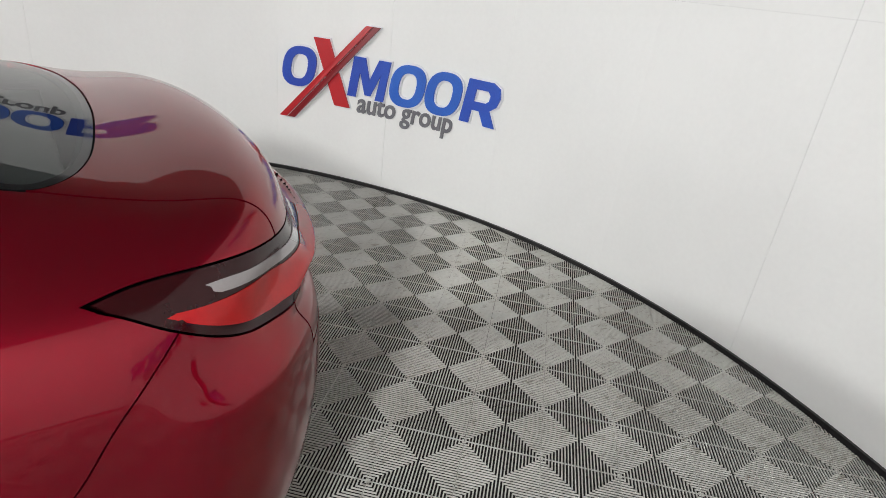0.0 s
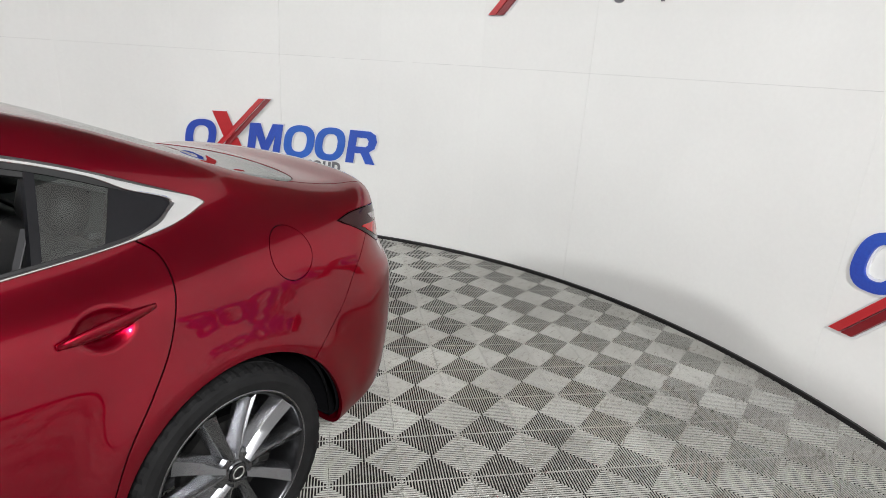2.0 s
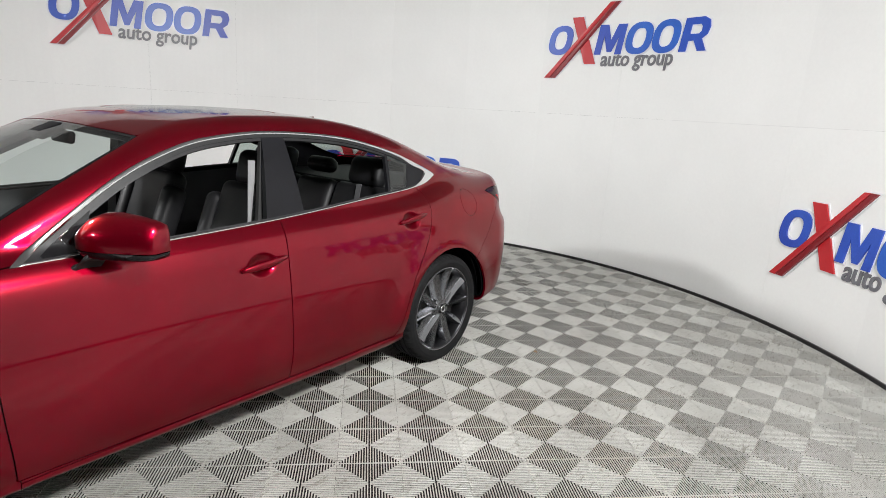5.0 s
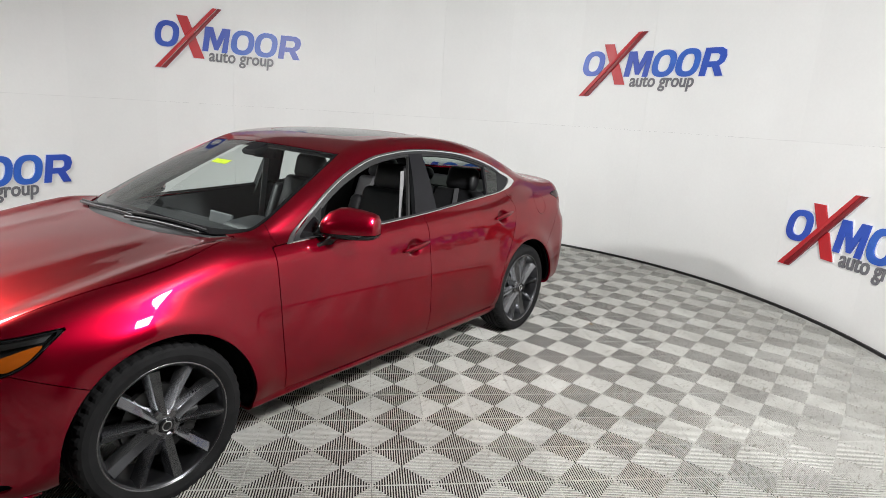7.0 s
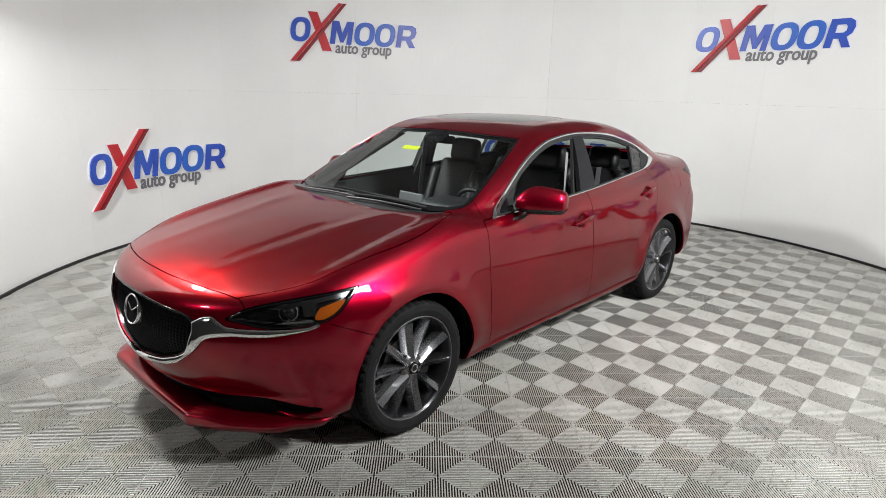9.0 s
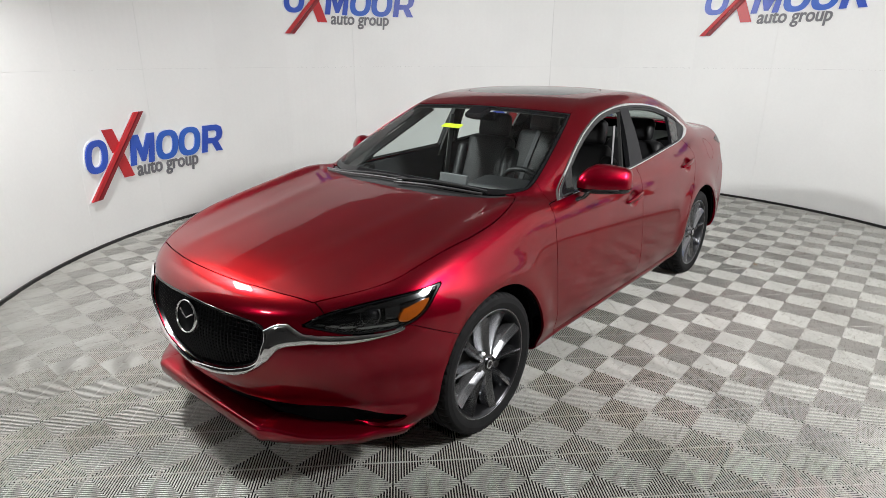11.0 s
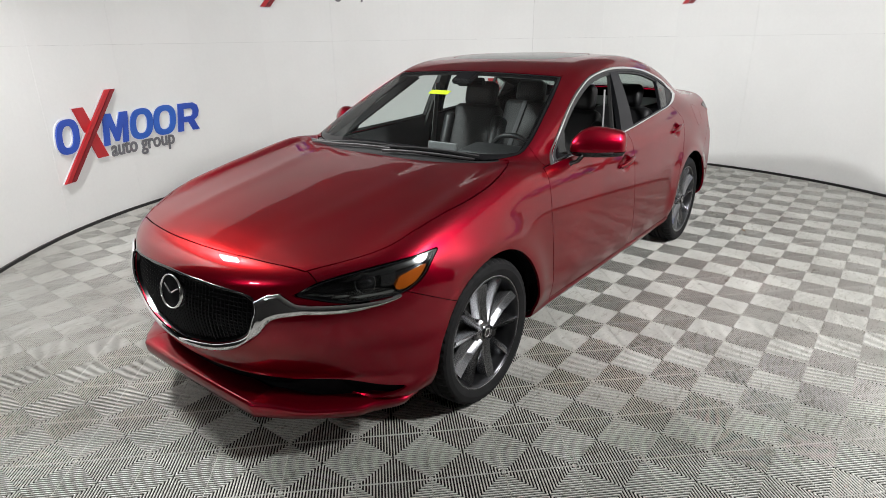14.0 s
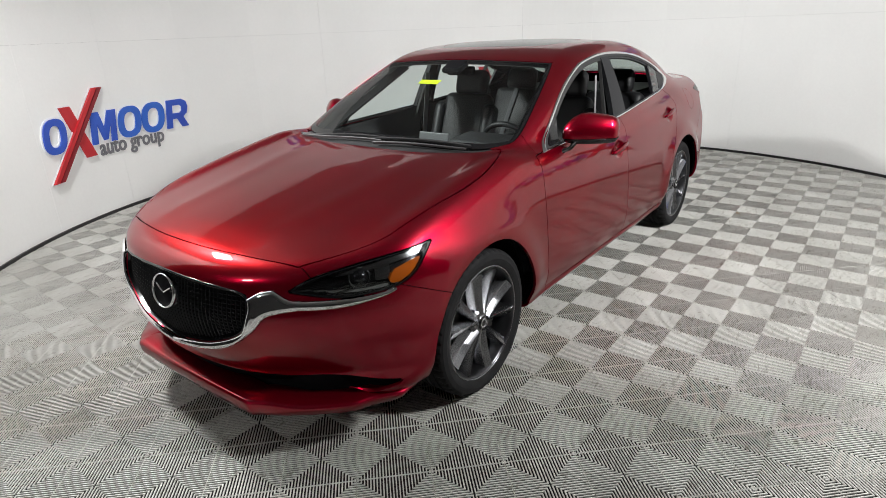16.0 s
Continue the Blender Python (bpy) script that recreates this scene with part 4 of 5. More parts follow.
def bead(points, normals, widths, heights, sides=10):
    """A half-round strip that follows points on the body."""
    pts = [np.array(p, float) for p in points]
    rings = []
    for i, p in enumerate(pts):
        t = pts[min(i + 1, len(pts) - 1)] - pts[max(i - 1, 0)]
        t /= np.linalg.norm(t)
        n = np.array(normals[i])
        b = np.cross(n, t)
        b /= np.linalg.norm(b)
        rings.append([p + b * math.cos(a) * widths[i] / 2 + n * (math.sin(a) * heights[i]) - n * (0.004 if math.sin(a) < 0.01 else 0) for a in np.linspace(0, math.pi, sides)])
    return swept(rings)


def spun(profile, steps=64, centre=(0, 0, 0)):
    """A body of revolution about the y axis; profile: (y, radius)."""
    bm = bmesh.new()
    rings = []
    for k in range(steps):
        a = 2 * math.pi * k / steps
        rings.append([bm.verts.new((centre[0] + r * math.cos(a), centre[1] + y, centre[2] + r * math.sin(a))) for y, r in profile])
    for k in range(steps):
        a, b = rings[k], rings[(k + 1) % steps]
        for i in range(len(profile) - 1):
            if profile[i][1] < 1e-6 and profile[i + 1][1] < 1e-6:
                continue
            bm.faces.new((a[i], b[i], b[i + 1], a[i + 1]))
    bmesh.ops.remove_doubles(bm, verts=bm.verts, dist=1e-5)
    return bm


# head lamps
for flip in (False, True):
    turned = mirrored if flip else (lambda q: q)
    sgn = -1 if flip else 1
    lamp = panel("headlight", turned(lifted(head, -0.004)), LAMP_GLASS, car, "swept headlight with a clear cover", 0)
    lamp.visible_shadow = False
    panel("housing", turned(lifted(head, -0.045)), LAMP_DARK, lamp, "smoked lamp housing", 0)
    rim_ring, _ = split(head, -(f_head(head) + 0.006))
    panel("rim", turned(lifted(rim_ring, -0.002)), BLACK_GLOSS, lamp, "black rim", 0.04)
    AMBER_PART = rounded([(1.800, 0.803, 1), (1.865, 0.748), (1.915, 0.722, 1), (1.945, 0.728), (1.925, 0.772, 1), (1.86, 0.792)])
    amber, _ = split(head, distance(AMBER_PART, xz(head)))
    panel("turn_signal", turned(lifted(amber, -0.012)), AMBER, lamp, "amber side reflector", 0.02)
    TOP_STRIP = rounded([(1.765, 0.836, 1), (1.90, 0.820), (2.05, 0.793, 1), (2.12, 0.772, 1), (2.05, 0.778), (1.90, 0.800), (1.80, 0.810, 1)])
    strip, _ = split(head, distance(TOP_STRIP, xz(head)))
    panel("reflector", turned(lifted(strip, -0.020)), LAMP_SILVER, lamp, "silver reflector strip", 0.02)
    LOW_STRIP = rounded([(1.945, 0.716, 1), (2.05, 0.710), (2.19, 0.728, 1), (2.18, 0.737, 1), (2.04, 0.720), (1.955, 0.728, 1)])
    strip, _ = split(head, distance(LOW_STRIP, xz(head)))
    panel("light_guide", turned(lifted(strip, -0.010)), LAMP_SILVER, lamp, "pale running-light strip", 0.02)
    FACETS = rounded([(1.925, 0.803, 1), (1.978, 0.795, 1), (1.985, 0.738, 1), (1.940, 0.738, 1)])
    strip, _ = split(head, distance(FACETS, xz(head)))
    panel("facets", turned(lifted(strip, -0.026)), LAMP_SILVER, lamp, "bright faceted reflector", 0.02)
    for lx, lz, r in ((2.030, 0.760, 0.032),):
        p, n = side_point(lx, lz)
        p = p - n * 0.036
        p[1] *= sgn
        bm = bmesh.new()
        bmesh.ops.create_uvsphere(bm, u_segments=24, v_segments=14, radius=r)
        bmesh.ops.transform(bm, matrix=Matrix.Translation(p), verts=bm.verts)
        part("projector_lens", bm, BLACK_GLOSS, lamp, "dark projector lens", smooth=True)
        bm = spun([(-0.008, r + 0.001), (0.010, r + 0.002), (0.013, r + 0.006), (0.002, r + 0.009), (-0.008, r + 0.009)], 32)
        bmesh.ops.transform(bm, matrix=Matrix.Translation(p) @ Vector((n[0], n[1] * sgn, n[2])).to_track_quat("Y", "Z").to_matrix().to_4x4(), verts=bm.verts)
        part("bezel", bm, LAMP_SILVER, lamp, "bright lens bezel", smooth=True)

# tail lamps
for flip in (False, True):
    turned = mirrored if flip else (lambda q: q)
    lamp = panel("tail_light", turned(tail), TAIL_DARK, car, "dark red wraparound tail light", 0.03)
    RED_PART = rounded([(-2.010, 1.008, 1), (-2.179, 0.990), (-2.284, 0.968, 1), (-2.454, 0.952, 1), (-2.454, 0.896, 1), (-2.27, 0.903), (-2.20, 0.915), (-2.125, 0.946)])
    CLEAR_PART = rounded([(-2.075, 1.031, 1), (-2.13, 1.028), (-2.212, 1.013), (-2.314, 0.994), (-2.454, 0.979, 1), (-2.454, 0.960, 1), (-2.291, 0.976), (-2.179, 0.998), (-2.110, 1.011, 1)])
    for loop, mat, name, label in ((RED_PART, TAIL_RED, "brake_lens", "bright red lens"), (CLEAR_PART, TAIL_CLEAR, "reversing_lens", "pale clear lens")):
        piece, _ = split(tail, distance(loop, xz(tail)))
        panel(name, turned(lifted(piece, 0.0022)), mat, lamp, label, 0.004)

# grille: sunk black mesh, chrome wing, round badge
panel("grille", lifted(both(grille_skin), -0.045), SHELL, car, "black mesh grille", 0)
grille = [o for o in car.children if o.name.startswith("grille")][0]
grille_wall, _ = split(grille_skin, -(f_grille(grille_skin) + 0.005))
panel("surround", both(lifted(grille_wall, -0.004)), BLACK_GLOSS, grille, "gloss black inner surround", 0.045)
# upright fins, with a small stud at every crossing of the mesh behind them
for c in range(-21, 22):
    y = c * 0.0205
    zs = [z for z in np.linspace(0.440, 0.745, 42) if distance(GRILLE, np.array([[abs(y), z]]))[0] < -0.006]
    if len(zs) < 4:
        continue
    rings = []
    for z in zs[:: max(1, len(zs) // 9)] + [zs[-1]]:
        p, n = front_point(abs(y), z)
        q = p - n * 0.018
        side = 1 if y >= 0 else -1
        rings.append([(q[0] - d, side * q[1] + w, q[2]) for d, w in ((0.030, -0.0022), (0.002, -0.0018), (0.0, 0.0), (0.002, 0.0018), (0.030, 0.0022))])
    part("fin", swept(rings, True), GRILLE_BLACK, grille)
bm = bmesh.new()
for r in range(19):
    z = 0.436 + r * 0.0165
    for c in range(-21, 21):
        y = (c + 0.5) * 0.0205
        if distance(GRILLE, np.array([[abs(y), z]]))[0] > -0.010:
            continue
        p, n = front_point(abs(y), z)
        q = p - n * 0.030
        if y < 0:
            q[1] *= -1
        box(0.016, 0.0180, 0.0040, Matrix.Translation(q) @ pose(0, 0, 0, 0, -12, 0), 0.0, 1, bm)
part("mesh", bm, GRILLE_BLACK, grille, "gloss black bars of the mesh")
fine = refined(wing_skin, 2)
panel("chrome_wing", both(pillowed(fine, f_wing(fine), 0.016, 0.022, 0.001)), CHROME, car, "chrome wing round the grille and under the headlights", 0.02)
# thin dark frame at the grille's upper edge
loop = [(0.447, 0.700), (0.43, 0.714), (0.40, 0.724), (0.3, 0.732), (0.15, 0.740), (0.0, 0.744)]
fp = [front_point(y, z) for y, z in loop]
gp = [p for p, _ in fp] + [p * (1, -1, 1) for p, _ in fp[-2::-1]]
gn2 = [n for _, n in fp] + [n * (1, -1, 1) for _, n in fp[-2::-1]]
part("upper_frame", bead(gp, gn2, [0.012] * len(gp), [0.004] * len(gp), 6), BLACK_GLOSS, grille, "gloss black upper frame", smooth=True)
bp, bn = front_point(0.0, 0.655)
face = Matrix.Translation(bp + bn * -0.012) @ Vector(bn).to_track_quat("Y", "Z").to_matrix().to_4x4()
badge = empty("badge", None, car)
bm = spun([(-0.012, 0.068), (0.006, 0.068), (0.011, 0.070), (0.011, 0.0735), (0.004, 0.076), (-0.012, 0.076)], 48)
bmesh.ops.scale(bm, vec=(1.08, 1, 0.93), verts=bm.verts)
bmesh.ops.transform(bm, matrix=face, verts=bm.verts)
part("ring", bm, CHROME, badge, "chrome oval ring", smooth=True)
bm = spun([(0.0, 0.0), (0.003, 0.068), (-0.008, 0.068)], 40)
bmesh.ops.scale(bm, vec=(1.08, 1, 0.93), verts=bm.verts)
bmesh.ops.transform(bm, matrix=face, verts=bm.verts)
part("disc", bm, SHELL, badge, "dark disc", smooth=True)
bm = bmesh.new()
for s in (1, -1):
    box(0.058, 0.006, 0.007, face @ pose(s * 0.028, 0.007, 0.008, 0, s * -30, 0), 0.003, 2, bm)
part("plain_mark", bm, CHROME, badge, "plain chrome mark")


# wheels
def tyre_mesh(seg=144):
    prof = [(-0.098, 0.261, 0), (-0.107, 0.275, 0), (-0.1135, 0.298, 0), (-0.110, 0.320, 0), (-0.102, 0.332, 1), (-0.090, 0.3385, 1), (-0.066, 0.3415, 1), (-0.060, 0.3415, 0), (-0.059, 0.3345, 0), (-0.052, 0.3345, 0), (-0.051, 0.342, 0), (-0.020, 0.3425, 0), (-0.019, 0.335, 0), (-0.011, 0.335, 0), (-0.010, 0.3425, 0)]
    prof = prof + [(-y, r, g) for y, r, g in prof[::-1]]
    bm = bmesh.new()
    rings = []
    for k in range(seg):
        a = 2 * math.pi * k / seg
        cut = k % 3 == 0
        rings.append([bm.verts.new(((r - (0.006 if g and cut else 0)) * math.cos(a), y, (r - (0.006 if g and cut else 0)) * math.sin(a))) for y, r, g in prof])
    for k in range(seg):
        a, b = rings[k], rings[(k + 1) % seg]
        for i in range(len(prof) - 1):
            bm.faces.new((a[i], b[i], b[i + 1], a[i + 1]))
    return bm


def spoke_mesh(angle, tilt):
    """A broad flat blade from hub to rim, raised along one edge."""
    rings = []
    for t in np.linspace(0, 1, 9):
        r = 0.045 + t * 0.204
        w = 0.023 + 0.013 * t
        y = 0.088 - 0.006 * math.sin(math.pi * t) + 0.008 * t
        sec = [(-w / 2 - 0.013, -0.050), (-w / 2 - 0.0014, -0.0045 + tilt), (-w / 2 + 0.0012, tilt), (w / 2 - 0.0012, -tilt), (w / 2 + 0.0014, -0.0045 - tilt), (w / 2 + 0.013, -0.050)]
        rings.append([(r * math.cos(angle) - u * math.sin(angle), y + h, r * math.sin(angle) + u * math.cos(angle)) for u, h in sec])
    bm = swept(rings, close=True)
    bm.faces.ensure_lookup_table()
    for i, f in enumerate(bm.faces):
        # bright machined chamfers beside the dark face; flanks painted bright as if catching light
        f.material_index = 1 if i < 48 and i % 6 in (0, 1, 3, 4) else 0
    return bm


def wheel_parts(top):
    part("tyre", tyre_mesh(), TYRE, top, "black low-profile tyre", angle=18)
    lip = [(0.100, 0.267), (0.102, 0.262), (0.098, 0.254), (0.090, 0.250), (0.078, 0.246), (0.06, 0.239), (-0.095, 0.235), (-0.100, 0.261)]
    part("rim", spun(lip, 96), BARREL, top, "grey alloy rim", angle=40)
    part("rim_edge", spun([(0.0995, 0.2685), (0.1035, 0.2645), (0.1030, 0.2610), (0.0985, 0.2590)], 96), GUNMETAL, top, "gunmetal rim edge", smooth=True)
    for k in range(10):
        part("spoke", spoke_mesh(2 * math.pi * (k + 0.25) / 10, 0.009 if k % 2 else -0.009), GUNMETAL, top, angle=25).data.materials.append(BRIGHT_ALLOY)
    part("hub", spun([(0.055, 0.0), (0.094, 0.0), (0.094, 0.026), (0.090, 0.030), (0.086, 0.034), (0.084, 0.060), (0.074, 0.070), (0.05, 0.074)], 48), GUNMETAL, top, angle=30)
    part("hub_cap", spun([(0.090, 0.030), (0.0975, 0.029), (0.0985, 0.024), (0.096, 0.020), (0.0965, 0.0)], 40), BLACK_GLOSS, top, "black hub cap with a bright ring", smooth=True)
    part("cap_ring", spun([(0.096, 0.016), (0.0995, 0.017), (0.0995, 0.021), (0.096, 0.022)], 40), CHROME, top, "bright cap ring", smooth=True)
    for k in range(5):
        a = 2 * math.pi * (k + 0.5) / 5
        part("wheel_nut", spun([(0.06, 0.0095), (0.083, 0.0095), (0.086, 0.007), (0.086, 0.0)], 6, (0.056 * math.cos(a), 0, 0.056 * math.sin(a))), SATIN_CHROME, top, angle=30)
    part("brake_disc", spun([(0.008, 0.0), (0.012, 0.07), (0.012, 0.075), (0.03, 0.076), (0.03, 0.152), (0.004, 0.154), (0.004, 0.075), (0.0, 0.0)], 64), DISC, top, "steel brake disc", angle=30)
    bm = bmesh.new()
    for k in range(7):
        a = radians(150 + k * 10)
        box(0.055, 0.07, 0.028, pose(0.135 * math.cos(a), 0.018, 0.135 * math.sin(a), 0, -math.degrees(a), 0), 0.006, 1, bm)
    part("brake_caliper", bm, DISC, top, "grey brake caliper")


first = empty("wheel", pose(AXLE, 0.790, HUB_Z), car)
tagged(first, "ten-spoke gunmetal alloy wheel")
wheel_parts(first)
for x, y, turn, spin in ((-AXLE, 0.790, 0, 11), (AXLE, -0.790, 180, 20), (-AXLE, -0.790, 180, 5)):
    copy_thing(first, pose(x, y, HUB_Z, 0, 0, turn) @ pose(0, 0, 0, 0, spin, 0))

# wheel housings and underbody
for ax in (AXLE, -AXLE):
    for s in (1, -1):
        bm = bmesh.new()
        rings = []
        for a in np.linspace(radians(-2), radians(182), 40):
            rings.append([bm.verts.new((ax + r * math.cos(a), s * y, HUB_Z + r * math.sin(a))) for y, r in ((0.868, 0.392 if ax > 0 else 0.400), (0.860, 0.415), (0.56, 0.415), (0.55, 0.05))])
        for a, b in zip(rings, rings[1:]):
            for i in range(3):
                bm.faces.new((a[i], b[i], b[i + 1], a[i + 1]))
        part("wheel_housing", bm, SHELL, car, "black wheel housing liner")
bm = box(4.3, 1.0, 0.05, pose(-0.02, 0, 0.215), 0.02)
box(1.98, 1.50, 0.05, pose(0, 0, 0.240), 0.02, 2, bm)
part("underbody", bm, SHELL, car, "black underbody")

# pillars and fixed glass inside the window surround
front_part, back = split(hole, -(hole[0][:, 0] - (-0.181 - 0.21 * (hole[0][:, 2] - 1.04))))
pillar, back = split(back, -back[0][:, 0] + (-0.388 + 0.05 * (back[0][:, 2] - 1.07)))
sail, front_part = split(front_part, -(front_part[0][:, 0] - (0.560 - 0.35 * (front_part[0][:, 2] - 1.0))))
sided("b_pillar_cover", lifted(pillar, -0.002), PILLAR, car, "dark grey centre pillar cover", 0.03)
sided("sail_panel", lifted(sail, -0.004), BLACK_GLOSS, car, "black triangle behind the mirror", 0.02)
back, _ = split(back, back[0][:, 0] - (-1.000 - 0.20 * (back[0][:, 2] - 1.10)))
divider, back = split(back, -(back[0][:, 0] - (-1.022 - 0.20 * (back[0][:, 2] - 1.10))))
quarter, tip = split(back, -(back[0][:, 0] - (-1.165 - 0.36 * (back[0][:, 2] - 1.10))))
sided("window_divider", lifted(divider, -0.004), PILLAR, car, "slim black window divider", 0.02)
for ob in sided("quarter_glass", lifted(quarter, -0.004), PRIVACY, car, "fixed tinted quarter glass", 0):
    ob.visible_shadow = False
sided("rear_pillar_cover", lifted(tip, -0.003), PILLAR, car, "black corner of the side window", 0.02)
frame_piece, _ = split(hole, -(f_dlo_in(hole) + 0.012))
frame_piece, _ = split(frame_piece, -(frame_piece[0][:, 2] - (1.062 - 0.050 * frame_piece[0][:, 0])))
sided("window_seal", lifted(frame_piece, -0.006), BLACK_TRIM, car, "black rubber window seal", 0.014)


# mirrors and handles
def lump(stations, sides=20, power=2.6):
    """A rounded body through stations of (centre, half width along u, half height along v, u, v)."""
    rings = []
    for c, w, h, u, v in stations:
        c, u, v = Vector(c), Vector(u), Vector(v)
        ring = []
        for k in range(sides):
            a = 2 * math.pi * k / sides
            cs, sn = math.cos(a), math.sin(a)
            ring.append(c + u * (w * math.copysign(abs(cs) ** (2 / power), cs)) + v * (h * math.copysign(abs(sn) ** (2 / power), sn)))
        rings.append(ring)
    return swept(rings, close=True)


def half_lump(bm, keep_above, z_at):
    geom = bm.verts[:] + bm.edges[:] + bm.faces[:]
    bmesh.ops.bisect_plane(bm, geom=geom, plane_co=(0, 0, z_at), plane_no=(0, 0, 1), clear_inner=keep_above, clear_outer=not keep_above)
    return bm


for s in (1, -1):
    mirror = empty("door_mirror", None, car)
    tagged(mirror, "red door mirror with a black underside")
    st = []
    for t, w, up, down in ((0.0, 0.022, 0.018, 0.034), (0.012, 0.038, 0.042, 0.050), (0.04, 0.056, 0.074, 0.058), (0.075, 0.064, 0.093, 0.061), (0.11, 0.067, 0.095, 0.062), (0.16, 0.063, 0.087, 0.061), (0.205, 0.055, 0.076, 0.059), (0.226, 0.047, 0.066, 0.054), (0.237, 0.030, 0.042, 0.036)):
        c, u = Vector((0.575 - 0.66 * t, s * (0.835 + t), 1.062)), Vector((0.95, s * 0.30, 0))
        # an upright face with a crease above it, a top that falls forward, and an upright glass side
        loop = [(0.80 * w, -down), (w, -0.55 * down), (w, 0.30 * up), (0.42 * w, 0.92 * up), (-0.35 * w, up), (-w, 0.80 * up), (-w, -0.80 * down), (-0.80 * w, -down)]
        for _ in range(2):
            loop = [(p[0] + (q[0] - p[0]) * f, p[1] + (q[1] - p[1]) * f) for p, q in zip(loop, loop[1:] + loop[:1]) for f in (0.2, 0.8)]
        st.append([c + u * a + Vector((0, 0, b)) for a, b in loop])
    part("shell", half_lump(swept(st, True), True, 1.032), PAINT, mirror, "red painted mirror shell", smooth=True)
    part("lower_shell", half_lump(swept(st, True), False, 1.029), BLACK_GLOSS, mirror, "gloss black lower shell", smooth=True)
    part("joint_strip", box(0.10, 0.18, 0.006, pose(0.505, s * 0.945, 1.028, 0, 0, s * 16), 0.002), BLACK_TRIM, mirror)
    foot = [((0.585, s * 0.775, 0.945), 0.050, 0.026, (1, 0, 0), (0, 0.2 * s, 1)), ((0.58, s * 0.83, 0.950), 0.048, 0.028, (1, 0, 0), (0, 0.4 * s, 1)), ((0.57, s * 0.872, 0.972), 0.044, 0.026, (1, 0, 0), (0, 0.7 * s, 0.8)), ((0.555, s * 0.90, 1.012), 0.040, 0.024, (1, 0, 0), (0, 0.9 * s, 0.5))]
    part("foot", lump(foot, 14), BLACK_TRIM, mirror, "black mirror foot", smooth=True)
    for key, x0, z0 in (("front_door", -0.103, 0.858), ("rear_door", -1.096, 0.941)):
        door = doors[key, s < 0]
        rings = []
        for t in np.linspace(0, 1, 13):
            x = x0 + 0.112 - 0.230 * t
            p, n = side_point(x, z0 - 0.010 + 0.026 * t)
            rise = 0.026 * math.sin(math.pi * min(max(t * 1.0, 0.04), 0.96)) ** 0.45 - 0.004
            c = p + n * rise
            w = 0.0175 * math.sin(math.pi * min(max(t, 0.03), 0.97)) ** 0.35
            rings.append(((c[0], c[1] * s, c[2]), 0.010, w, (n[0], n[1] * s, n[2]), (0.0, 0.0, 1.0)))
        part("handle", lump(rings, 14, 2.2), PAINT, door, "red door handle", smooth=True)

# shark-fin aerial
st = []
for t in np.linspace(0, 1, 9):
    x = -1.000 - 0.112 * t
    p, _ = top_point(x, 0.0)
    tall = 0.004 + 0.037 * t**0.9
    st.append(((x - 0.006 * t, 0, p[2] + tall / 2 - 0.003), 0.004 + 0.014 * math.sin(math.pi * (0.1 + 0.75 * t)), tall / 2 + 0.003, (0, 1, 0), (0.0, 0, 1)))
part("aerial", lump(st, 14, 2.0), PAINT, car, "red shark-fin aerial", smooth=True)

# wipers
for x0, y0, x1, y1 in ((1.105, -0.58, 1.115, 0.06), (1.135, 0.02, 1.055, 0.56)):
    pts, nrm = [], []
    for t in np.linspace(0, 1, 9):
        p, n = top_point(x0 + (x1 - x0) * t, y0 + (y1 - y0) * t)
        pts.append(p + n * 0.012), nrm.append(n)
    wiper = part("wiper", bead(pts, nrm, [0.016 - 0.006 * t for t in np.linspace(0, 1, 9)], [0.008] * 9, 8), BLACK_TRIM, car, "black windscreen wiper", smooth=True)
    pts2 = []
    for t in np.linspace(0.0, 1, 9):
        p, n = top_point(x0 - 0.028 + (x1 - x0) * t * 1.1, y0 - 0.05 + (y1 - y0) * 1.1 * t)
        pts2.append(p + n * 0.008)
    part("blade", bead(pts2, nrm, [0.010] * 9, [0.010] * 9, 6), BLACK_TRIM, wiper, "rubber wiper blade")


# cabin
def cushion(sx, sy, sz, m, bevel, bm=None, puff=0.0):
    b = box(sx, sy, sz, None, bevel, 4)
    if puff:
        for v in b.verts:
            v.co.z += puff * (1 - (2 * v.co.x / sx) ** 2) * (1 - (2 * v.co.y / sy) ** 2) * (1 if v.co.z > 0 else 0)
    bmesh.ops.transform(b, matrix=m, verts=b.verts)
    if bm is None:
        return b
    me = bpy.data.meshes.new("scratch")
    b.to_mesh(me)
    b.free()
    bm.from_mesh(me)
    bpy.data.meshes.remove(me)
    return bm


